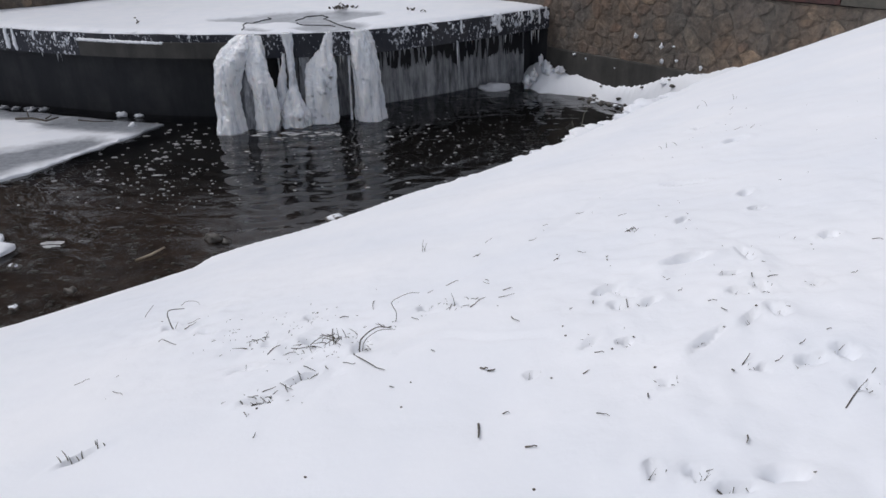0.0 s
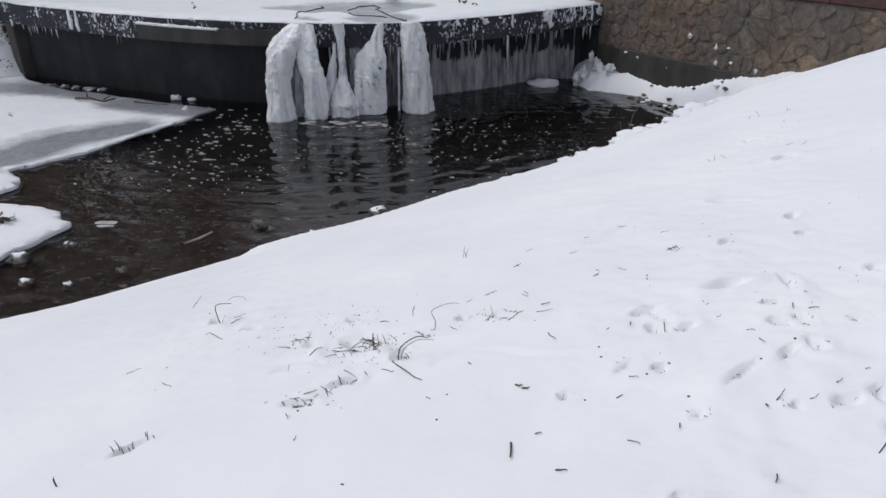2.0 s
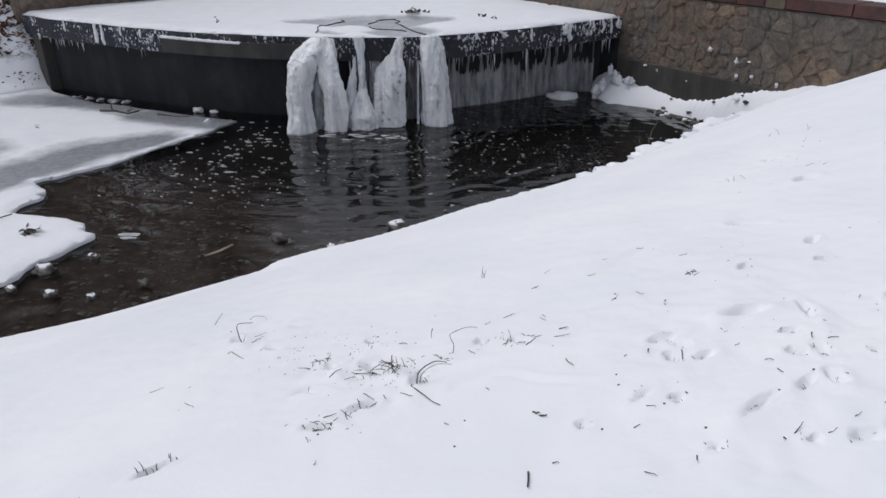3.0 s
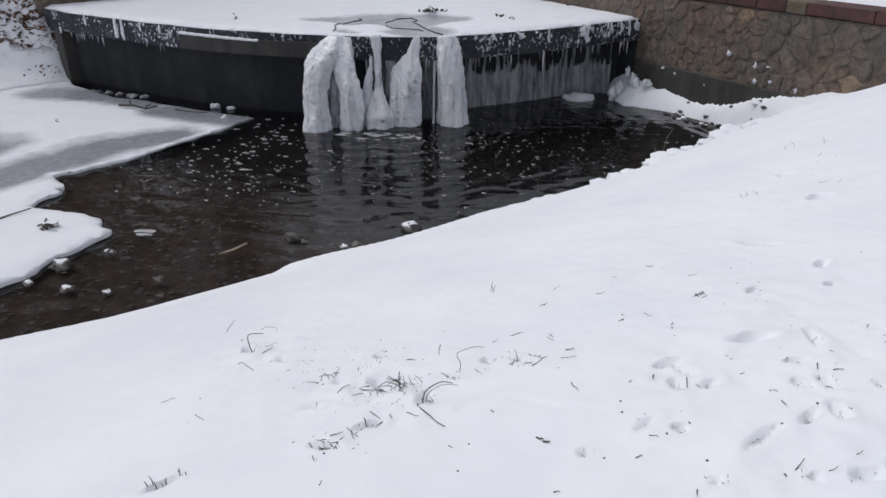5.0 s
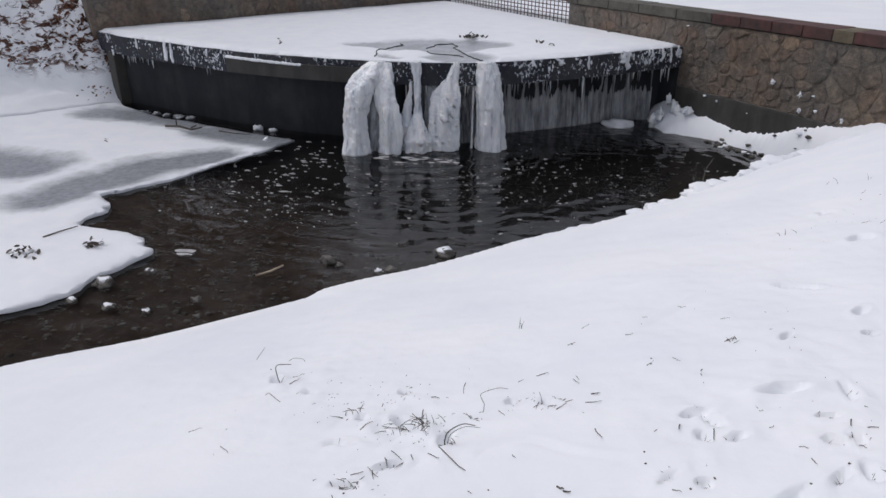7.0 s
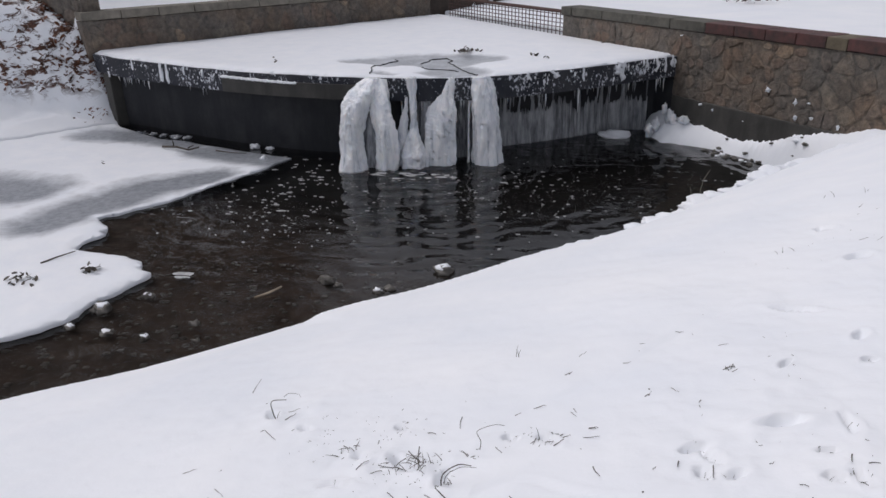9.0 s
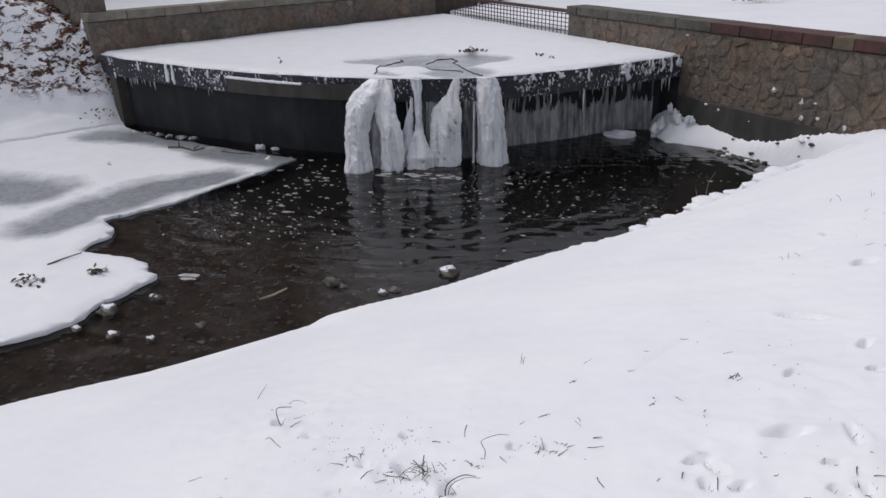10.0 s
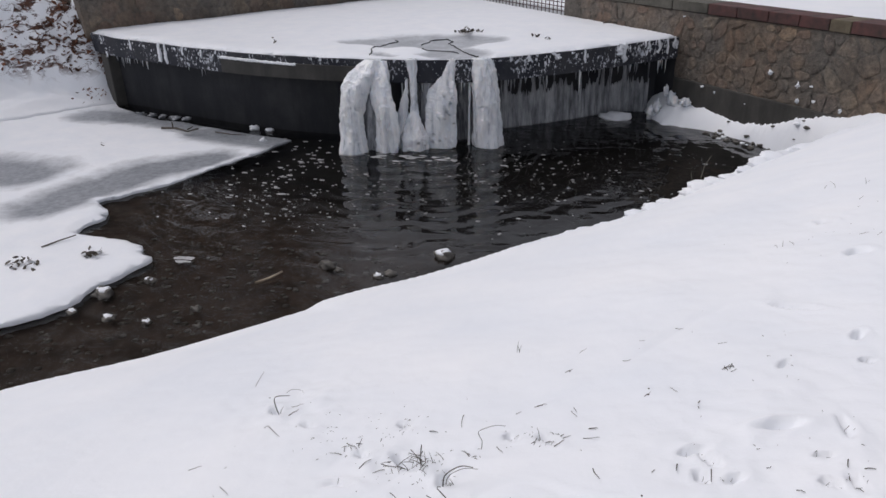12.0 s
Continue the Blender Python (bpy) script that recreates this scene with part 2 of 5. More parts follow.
def smoothstep(a, b, v):
    k = np.clip((v - a) / (b - a), 0, 1)
    return k * k * (3 - 2 * k)


def curve_through(points, steps):
    """A Catmull-Rom line through points."""
    p = np.array(points, float)
    p = np.vstack([2 * p[0] - p[1], p, 2 * p[-1] - p[-2]])
    out = []
    for i in range(1, len(p) - 2):
        for k in range(steps):
            t = k / steps
            out.append(0.5 * (2 * p[i] + (p[i + 1] - p[i - 1]) * t + (2 * p[i - 1] - 5 * p[i] + 4 * p[i + 1] - p[i + 2]) * t ** 2
                              + (3 * p[i] - p[i - 1] - 3 * p[i + 1] + p[i + 2]) * t ** 3))
    out.append(p[-2])
    return np.array(out)


def nearest_on_line(px, py, line, closed=False):
    """Distance to a polyline, and the nearest place on it."""
    a = np.asarray(line)
    b = np.roll(a, -1, 0) if closed else a[1:]
    a = a if closed else a[:-1]
    best, qx, qy, side = np.full(px.shape, 1e9), np.zeros(px.shape), np.zeros(px.shape), np.zeros(px.shape)
    for (ax, ay), (bx, by) in zip(a, b):
        dx, dy = bx - ax, by - ay
        t = np.clip(((px - ax) * dx + (py - ay) * dy) / (dx * dx + dy * dy + 1e-12), 0, 1)
        cx, cy = ax + t * dx, ay + t * dy
        d = np.hypot(px - cx, py - cy)
        m = d < best
        best, qx, qy = np.where(m, d, best), np.where(m, cx, qx), np.where(m, cy, qy)
        side = np.where(m, np.sign(dx * (py - cy) - dy * (px - cx)), side)
    return best, qx, qy, side


def inside(px, py, poly):
    r = np.zeros(px.shape, bool)
    for (ax, ay), (bx, by) in zip(poly, np.roll(poly, -1, 0)):
        if ay != by:
            r ^= ((ay > py) != (by > py)) & (px < (bx - ax) * (py - ay) / (by - ay) + ax)
    return r


def sheet(name, poly, step, height, thick, mat, maps=None):
    """A sheet that fills an outline, with its rim turned down by thick. height(x, y, depth from the rim) gives its top."""
    poly = np.asarray(poly)
    x0, y0 = poly.min(0) - step
    x1, y1 = poly.max(0) + step
    gx, gy = np.meshgrid(np.arange(x0, x1 + step, step), np.arange(y0, y1 + step, step), indexing="ij")
    d, qx, qy, _ = nearest_on_line(gx, gy, poly, True)
    d = np.where(inside(gx, gy, poly), d, -d)
    out = d < 0.3 * step
    gx, gy = np.where(out, qx, gx), np.where(out, qy, gy)
    z = height(gx, gy, np.where(out, 0, d))
    nx, ny = gx.shape
    ids = np.arange(nx * ny).reshape(nx, ny)
    ins = d > 0
    cell = ins[:-1, :-1] | ins[1:, :-1] | ins[1:, 1:] | ins[:-1, 1:]
    faces = np.stack([ids[:-1, :-1], ids[1:, :-1], ids[1:, 1:], ids[:-1, 1:]], -1)[cell]
    used = np.unique(faces)
    back = np.full(nx * ny, -1)
    back[used] = np.arange(len(used))
    faces = back[faces]
    co = np.stack([gx.ravel(), gy.ravel(), z.ravel()], 1)[used]
    bm = bmesh.new()
    vs = [bm.verts.new(c) for c in co]
    for f in faces:
        bm.faces.new([vs[k] for k in f])
    rim = [e for e in bm.edges if e.is_boundary]
    low = bmesh.ops.extrude_edge_only(bm, edges=rim)
    for g in low["geom"]:
        if isinstance(g, bmesh.types.BMVert):
            g.co.z -= thick
    bmesh.ops.recalc_face_normals(bm, faces=bm.faces[:])
    ob = part(name, bm, mat, smooth=True)
    for key, fn in (maps or {}).items():
        c = np.array([v.co[:2] for v in ob.data.vertices])
        at = ob.data.attributes.new(key, "FLOAT", "POINT")
        at.data.foreach_set("value", fn(c[:, 0], c[:, 1]).astype(np.float32))
    return ob


def prism(bm, poly, z0, z1):
    lo, hi = [bm.verts.new((x, y, z0)) for x, y in poly], [bm.verts.new((x, y, z1)) for x, y in poly]
    k = len(poly)
    for i in range(k):
        bm.faces.new((lo[i], lo[(i + 1) % k], hi[(i + 1) % k], hi[i]))
    bm.faces.new(hi)
    bm.faces.new(lo[::-1])


def block(bm, centre, axis, size, bevel=0.012, jitter=0.0):
    """A bevelled block; axis is its length direction in plan, size its length, depth and height."""
    r = bmesh.ops.create_cube(bm, size=1)
    a = math.atan2(axis[1], axis[0])
    bmesh.ops.transform(bm, verts=r["verts"], matrix=pose(*centre, 0, 0, math.degrees(a)) @ Matrix.Diagonal((*size, 1)))
    for v in r["verts"]:
        v.co += Vector([random.uniform(-jitter, jitter) for _ in range(3)])
    es = list({e for v in r["verts"] for e in v.link_edges})
    bmesh.ops.bevel(bm, geom=es, offset=bevel, segments=2, affect="EDGES", profile=0.6)


def tube(bm, pts, radii, sides=6):
    """A tapered limb along pts."""
    rings = []
    pts = [Vector(p) for p in pts]
    for i, (p, r) in enumerate(zip(pts, radii)):
        r = float(r)
        d = (pts[min(i + 1, len(pts) - 1)] - pts[max(i - 1, 0)]).normalized()
        u = d.orthogonal().normalized()
        w = d.cross(u)
        rings.append([bm.verts.new(p + r * (math.cos(k * math.tau / sides) * u + math.sin(k * math.tau / sides) * w)) for k in range(sides)])
    for a, b in zip(rings, rings[1:]):
        for k in range(sides):
            bm.faces.new((a[k], a[(k + 1) % sides], b[(k + 1) % sides], b[k]))
    bm.faces.new(rings[0][::-1])
    bm.faces.new(rings[-1])


# ---------------------------------------------------------------- plan
R0, RU, RN = np.array((-0.62, 14.97)), np.array((0.635, -0.773)), np.array((0.773, 0.635))   # wall east of the stream
L0, LU, LN = np.array((-9.07, 12.23)), np.array((0.594, 0.804)), np.array((-0.804, 0.594))   # wall behind the slab
R_TOP, L_TOP, SLAB = 1.83, 1.99, 1.26
FRONT = curve_through([(-9.10, 12.22), (-8.25, 11.71), (-6.77, 11.07), (-5.52, 10.62), (-4.46, 10.36), (-3.2, 10.22), (-2.3, 10.25),
                       (-1.5, 10.42), (-0.73, 10.87), (0.07, 11.45), (0.94, 12.22), (1.36, 12.56)], 8)
CORNER = np.array((-3.95, 19.1))
CREST = curve_through([(-7.0, -3.5), (-5.0, 0.6), (-3.6, 2.15), (-2.89, 2.76), (-2.46, 3.12), (-1.99, 3.56), (-1.57, 4.06), (-0.63, 4.79), (-0.06, 5.42),
                       (0.66, 6.35), (1.14, 6.83), (1.78, 7.5), (2.15, 7.85), (2.6, 8.15), (3.4, 8.75), (4.6, 9.0)], 6)


def bank(x, y):
    """The snow bank on which the camera stands."""
    x, y = np.clip(x, -4.5, 5.5), np.clip(y, -2.0, 9.5)
    return -0.12 * np.clip(x - 2.8, 0, 2) + 1.995 + 0.141 * x - 0.0836 * y + 0.0012 * x * x + 0.0366 * x * y - 0.0222 * y * y


# footprints and scuffs in the snow: place, half length, half width, turn
DENTS = [(0.645, 1.871, 0.050, 0.026, 7), (0.419, 1.766, 0.032, 0.018, 15), (0.452, 1.725, 0.042, 0.018, -60), (0.498, 1.633, 0.023, 0.016, 24),
         (0.701, 1.608, 0.024, 0.014, -27), (0.753, 1.608, 0.038, 0.014, -74), (0.733, 1.470, 0.030, 0.020, -79), (0.558, 1.385, 0.066, 0.013, 44),
         (0.776, 1.257, 0.026, 0.018, -83), (0.804, 1.860, 0.050, 0.016, -89), (0.400, 1.444, 0.016, 0.013, -14), (0.327, 1.468, 0.033, 0.012, 46),
         (0.710, 1.248, 0.022, 0.020, -17), (0.760, 1.145, 0.034, 0.012, -81), (0.414, 0.958, 0.023, 0.016, -66), (0.347, 0.974, 0.022, 0.012, -82)]
DENTS += [(0.457, 0.916, 0.030, 0.012, -9), (0.538, 0.940, 0.028, 0.020, -7), (0.443, 1.245, 0.013, 0.012, 5), (0.672, 1.455, 0.040, 0.012, 49),
          (0.622, 1.251, 0.014, 0.013, -30), (0.864, 1.583, 0.020, 0.012, -77), (0.187, 1.365, 0.014, 0.014, -25), (1.027, 1.876, 0.020, 0.025, -42),
          (0.717, 1.720, 0.022, 0.012, 0), (0.423, 1.645, 0.026, 0.018, -63), (0.885, 2.722, 0.072, 0.026, -34), (1.281, 3.857, 0.034, 0.045, -8),
          (1.246, 3.245, 0.045, 0.040, 18), (1.004, 2.427, 0.034, 0.022, 60), (0.970, 2.233, 0.020, 0.018, 0), (0.736, 2.233, 0.030, 0.014, 55)]
DENTS += [(-0.558, 1.658, 0.046, 0.016, -10), (-0.531, 1.815, 0.032, 0.018, -36), (-0.444, 1.985, 0.030, 0.014, -45), (-0.797, 2.011, 0.037, 0.018, -35),
          (-0.985, 2.150, 0.045, 0.022, -60), (-0.373, 1.760, 0.063, 0.028, -42), (0.031, 1.852, 0.039, 0.018, -47), (-0.366, 1.531, 0.034, 0.014, 25),
          (-0.457, 1.432, 0.038, 0.014, -6), (-0.240, 1.672, 0.040, 0.016, 82), (-0.079, 1.878, 0.026, 0.014, -30), (-0.83, 1.29, 0.040, 0.014, 45)]


TRAIL = np.array([(-0.167, 2.001), (0.033, 2.131), (0.194, 2.216), (0.388, 2.495), (0.546, 2.699), (0.767, 2.929), (0.924, 3.051), (1.271, 3.251), (1.75, 3.5)])
FURROW = np.array([(-0.121, 1.591), (-0.046, 1.637), (0.019, 1.631), (0.127, 1.566), (0.220, 1.537)])


def lower(x):
    """How far the bank's edge has slumped."""
    return 0.036 - 0.034 * smoothstep(-1.64, -1.54, x) + 0.012 * smoothstep(-1.4, -0.4, x) + 0.075 * np.exp(-((x - 0.7) / 0.5) ** 2)


def terrain(x, y):
    """Height of the ground, with the shares of stream bed and of leafy slope."""
    x, y = np.asarray(x, float), np.asarray(y, float)
    d, qx, qy, side = nearest_on_line(x, y, CREST)
    inland = np.where(side < 0, d, -d)
    top = bank(x, y) + 0.018 * wobble(x, y, 1.6) + 0.007 * wobble(x, y, 5.5, 4) + 0.003 * wobble(x, y, 15, 7)
    trod = smoothstep(0.0, 0.5, x) * smoothstep(6.0, 4.5, y)
    tussock = np.exp(-((x + 0.4) / 0.35) ** 2 - ((y - 1.75) / 0.3) ** 2) + 0.7 * np.exp(-((x + 0.95) / 0.3) ** 2 - ((y - 2.2) / 0.3) ** 2)
    top = top + tussock * (0.012 * wobble(x, y, 9, 53) + 0.010 * wobble(x, y, 19, 54))
    top = top + trod * (0.008 * wobble(x, y, 3.5, 51) + (0.3 + 0.7 * smoothstep(2.6, 1.8, y)) * (0.006 * wobble(x, y, 13, 52) + 0.004 * wobble(x, y, 27, 55))) - lower(qx) * np.exp(-np.clip(inland, 0, 9) / 0.25)
    for cx, cy, along, across, turn in DENTS:
        across, deep = 0.72 * across, 0.006 + 0.6 * across
        c, sn = math.cos(radians(turn)), math.sin(radians(turn))
        e = (((x - cx) * c + (y - cy) * sn) / along) ** 2 + (((y - cy) * c - (x - cx) * sn) / across) ** 2
        e = np.clip(e + 0.55 * wobble(x, y, 22, 61) * (e < 6), 0, None)
        top = top - 1.9 * deep * np.exp(-e * e) + 0.35 * deep * np.exp(-((np.sqrt(e) - 1.7) / 0.45) ** 2)
    far, _, _, hand = nearest_on_line(x, y, TRAIL)
    far = far * hand + 0.015 * wobble(x, y, 4, 62)
    top = top - (0.006 * np.exp(-(far / 0.02) ** 2) - 0.005 * np.exp(-((far - 0.045) / 0.025) ** 2)) * (0.6 + 0.8 * wobble(x, y, 3.1, 64))
    far, _, _, hand = nearest_on_line(x, y, FURROW)
    far = far * hand + 0.015 * wobble(x, y, 9, 63)
    top = top - 0.006 * np.exp(-(far / 0.012) ** 2) + 0.004 * np.exp(-((far - 0.025) / 0.014) ** 2)
    rim = -lower(qx) + bank(qx, qy) + 0.018 * wobble(qx, qy, 1.6) + 0.035 * wobble(qx, qy, 3.1, 9) * smoothstep(4.9, 6.5, qy) + 0.02 * wobble(qx, qy, 8, 10) * smoothstep(4.5, 6.0, qy)
    fall = -inland
    edge = rim - 0.35 * np.clip(fall, 0, 0.12) - 1.5 * np.clip(fall - 0.12, 0, None)
    depth = 0.10 + 0.3 * smoothstep(5.0, 8.5, y + 0.35 * x)
    floor = -depth + 0.03 * wobble(x, y, 2.3, 2) + 0.012 * wobble(x, y, 9, 3)
    z = np.where(inland > 0, top, np.maximum(edge, floor))
    bed = ((inland < 0) & (z < 0.10)).astype(float)
    # snow drifted against the foot of the wall
    s, dr = (x - R0[0]) * RU[0] + (y - R0[1]) * RU[1], (x - R0[0]) * RN[0] + (y - R0[1]) * RN[1]
    foot = np.interp(s, [2.6, 2.9, 3.18, 3.75, 4.22, 4.45, 4.95, 5.32, 5.66, 6.14, 6.72, 8, 12], [0.20, 0.34, 0.30, 0.25, 0.20, 0.19, 0.27, 0.40, 0.52, 0.64, 0.79, 0.98, 1.25])
    reach = np.interp(s, [2.6, 2.9, 3.3, 3.55, 3.9, 4.2, 5.0, 5.4, 5.8, 6.4, 7.0, 9.0], [0.12, 0.28, 0.48, 0.50, 0.28, 0.15, 0.13, 0.15, 0.20, 0.40, 0.9, 1.5])
    out = np.clip((-dr - 0.03) / (reach * (1 + 0.3 * wobble(x, y, 3.1, 6))), 0, 3)
    drift = (foot + 0.02) * (1 - out ** 1.4) + 0.045 * wobble(x, y, 3.3, 5) + 0.03 * wobble(x, y, 7.1, 15) + 0.014 * wobble(x, y, 14, 8)
    drift = np.where((s > 2.6) & (dr < 0.4), drift, -1)
    bed = np.where((drift > z) & (drift > 0.0), 0, bed)
    z = np.maximum(z, drift)
    # leafy slope beside the slab
    sl, dl = (x - L0[0]) * LU[0] + (y - L0[1]) * LU[1], (x - L0[0]) * LN[0] + (y - L0[1]) * LN[1]
    fx, fy = x + 8.74, y - 11.78
    a, dist = -0.627 * fx - 0.779 * fy, -0.779 * fx + 0.627 * fy
    w = np.clip(0.12 + 0.85 * a, 0.12, 1.6)
    slope = 0.05 + 0.32 * np.clip(dist, 0, w) + 2.3 * np.clip(dist - w, 0, None)
    q = np.clip(-0.95 * (x - L0[0]) + 0.3122 * (y - L0[1]), 0, 3)
    slope = np.minimum(slope, 1.1 + 1.5 * np.clip(q, 0, 0.4) + 0.45 * np.clip(q - 0.4, 0, 1.5))
    lump = 0.10 * wobble(x, y, 1.7, 11) + 0.05 * wobble(x, y, 4.5, 12)
    slope = np.minimum(slope, 2.3 + 0.1 * (dist - 2)) + lump * smoothstep(0.05, 0.6, dist)
    west = (dist > 0) & (sl < 0.15) & (a > -3)
    leafy = np.where(west, smoothstep(0.5, 0.72, slope), 0)
    z = np.where(west, np.maximum(z, slope), z)
    bed = np.where(west, 0, bed)
    # higher ground behind the walls
    behind_l = (dl > 0.2) & (sl > -0.1)
    z = np.where(behind_l, L_TOP - 0.05 + 0.02 * wobble(x, y, 0.9, 21), z)
    leafy = np.where(behind_l, 0, leafy)
    behind_r = (dr > 0.2) & (dl < 0.2)
    upper = np.where(s > -0.15, R_TOP - 0.03 + 0.03 * wobble(x, y, 0.8, 22) + 0.02 * np.clip(dr, 0, 40), 1.33 + 0.06 * np.clip(dr, 0, 8))
    z = np.where(behind_r, upper, z)
    bed = np.where(behind_l | behind_r, 0, bed)
    leafy = np.where(behind_r, 0, leafy)
    return z, bed, leafy


def stretched(lo, hi, fine, near, grow=1.25, most=40.0, far=400.0):
    """Grid lines that are fine from lo to hi and widen outside."""
    mid = list(np.arange(lo, hi, fine))
    up, step, v = [], fine, mid[-1]
    while v < far:
        step = min(step * (grow if v > hi + near else 1.015), most if v > hi + near else 0.075)
        v += step
        up.append(v)
    down, step, v = [], fine, lo
    while v > -far:
        step = min(step * (grow if v < lo - near else 1.015), most if v < lo - near else 0.075)
        v -= step
        down.append(v)
    return np.array(down[::-1] + mid + up)


GRID = {}


def build_ground():
    gx, gy = np.meshgrid(stretched(-1.2, 1.3, 0.013, 12.0), stretched(0.85, 2.6, 0.013, 16.0), indexing="ij")
    z, bed, leafy = terrain(gx, gy)
    GRID.update(x=gx[:, 0], y=gy[0], z=z, leafy=leafy)
    nx, ny = gx.shape
    ids = np.arange(nx * ny).reshape(nx, ny)
    faces = np.stack([ids[:-1, :-1], ids[1:, :-1], ids[1:, 1:], ids[:-1, 1:]], -1).reshape(-1, 4)
    me = bpy.data.meshes.new("ground")
    me.vertices.add(nx * ny)
    me.vertices.foreach_set("co", np.stack([gx, gy, z], -1).ravel())
    me.loops.add(len(faces) * 4)
    me.loops.foreach_set("vertex_index", faces.ravel())
    me.polygons.add(len(faces))
    me.polygons.foreach_set("loop_start", np.arange(len(faces)) * 4)
    me.update(calc_edges=True)
    # the second map grows towards the slab and carries the painted deep-water darkness
    for key, v in (("leafy", leafy), ("depth_dark", smoothstep(4.8, 7.2, gy + 0.45 * gx) * bed)):
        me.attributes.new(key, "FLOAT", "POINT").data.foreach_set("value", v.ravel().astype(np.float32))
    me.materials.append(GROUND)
    me.shade_smooth()
    return tagged(new("ground", me), "snow-covered stream banks with a gravelly brown stream bed", "ground", kind="structure")


def ground_z(x, y, layer="z"):
    """Height of the ground's mesh at a place, or its share of leafy slope."""
    i, j = np.searchsorted(GRID["x"], x) - 1, np.searchsorted(GRID["y"], y) - 1
    u, v = (x - GRID["x"][i]) / (GRID["x"][i + 1] - GRID["x"][i]), (y - GRID["y"][j]) / (GRID["y"][j + 1] - GRID["y"][j])
    g = GRID[layer]
    return float((1 - u) * ((1 - v) * g[i, j] + v * g[i, j + 1]) + u * ((1 - v) * g[i + 1, j] + v * g[i + 1, j + 1]))


build_ground()

bm = bmesh.new()
bmesh.ops.create_grid(bm, x_segments=4, y_segments=4, size=1, matrix=Matrix.Translation((-5, 3.5, 0)) @ Matrix.Diagonal((11, 12, 1, 1)))
water = tagged(part("water", bm, WATER), "dark shallow stream water with small ripples", "water", kind="structure")
water.visible_shadow = False

# ---------------------------------------------------------------- slab over the pool
outline = np.vstack([FRONT, [R0 + RU * 3.1], [CORNER]])
slab = tagged(new("concrete_slab"), "round-fronted dark concrete slab over the stream, crusted with frost", "concrete slab")
bm = bmesh.new()
prism(bm, outline, SLAB - 0.32, SLAB)
bmesh.ops.bevel(bm, geom=[e for e in bm.edges if abs(e.verts[0].co.z - e.verts[1].co.z) < 1e-4], offset=0.015, segments=1, affect="EDGES")
part("slab_deck", bm, LIP, slab, "dark frost-stained concrete edge")
k = np.linspace(0, 1, len(FRONT))
inset = np.interp(k, [0, 0.1, 0.4, 0.55, 0.68, 0.9, 1], [0.05, 0.30, 0.38, 0.45, 0.85, 0.75, 0.4])
to = np.array((-3.7, 17.3)) - FRONT
to /= np.linalg.norm(to, axis=1)[:, None]
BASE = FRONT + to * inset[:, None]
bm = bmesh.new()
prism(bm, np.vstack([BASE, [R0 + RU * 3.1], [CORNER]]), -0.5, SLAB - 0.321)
part("base_wall", bm, UNDER, slab, "recessed near-black concrete wall")


def wet_on_slab(x, y):
    w = np.zeros(x.shape)
    for cx, cy, rx, ry in ((-2.6, 11.6, 1.05, 0.85), (-3.5, 11.5, 0.6, 0.35), (-2.0, 10.7, 0.7, 0.45), (-2.0, 11.9, 0.8, 0.5), (-2.9, 10.5, 0.3, 0.2)):
        w = np.maximum(w, 1.1 - ((x - cx) / rx) ** 2 - ((y - cy) / ry) ** 2)
    dry = 1.0 - ((x + 2.75) / 0.42) ** 2 - ((y - 10.75) / 0.40) ** 2
    return np.clip(np.minimum(w, 0.9 - 1.5 * np.clip(dry, 0, 1)), 0, 0.6)


def slab_snow_height(x, y, d):
    h = 0.05 * smoothstep(0, 0.10, d) + 0.012 * wobble(x, y, 1.1, 31) + 0.005 * wobble(x, y, 5, 32)
    return SLAB + 0.004 + np.clip(h * (1 - 0.7 * smoothstep(0.1, 0.5, wet_on_slab(x, y))), 0.0, 1)


rag = outline.copy()
rag[:len(FRONT)] += to * (0.02 + 0.03 * wobble(FRONT[:, 0], FRONT[:, 1], 2.5, 33)[:, None])
tagged(sheet("slab_snow", rag, 0.07, slab_snow_height, 0.004, WET_SNOW, {"wet": wet_on_slab}),
       "smooth snow blanket on the slab, soaked grey near the outlet", "snow", kind="stuff")

# ---------------------------------------------------------------- frozen shelf by the far bank
SHELF = curve_through([(-4.46, 10.22), (-4.52, 10.0), (-4.68, 9.45), (-5.00, 8.86), (-5.18, 8.30), (-5.58, 7.60), (-5.80, 7.38), (-5.46, 7.06), (-5.36, 6.85), (-5.43, 6.46),
                       (-5.0, 6.37), (-4.52, 6.23), (-4.31, 6.01), (-4.18, 5.94), (-4.36, 5.45), (-4.54, 4.73), (-5.3, 4.2), (-7.5, 2.5), (-10.5, 0.0)], 12)
SHELF = SHELF + np.stack([0.05 * wobble(SHELF[:, 0], SHELF[:, 1], 3.5, 41) + 0.03 * wobble(SHELF[:, 0], SHELF[:, 1], 11, 45), 0.05 * wobble(SHELF[:, 0], SHELF[:, 1], 3.5, 42) + 0.03 * wobble(SHELF[:, 0], SHELF[:, 1], 11, 46)], 1)
shelf_line = np.vstack([SHELF, [(-16, 0.0), (-16, 13.5), (-9.3, 12.6), (-8.45, 11.72), (-7.7, 11.28), (-7.2, 11.02), (-6.7, 10.92), (-6.2, 10.72), (-5.6, 10.52), (-5.0, 10.36)]])


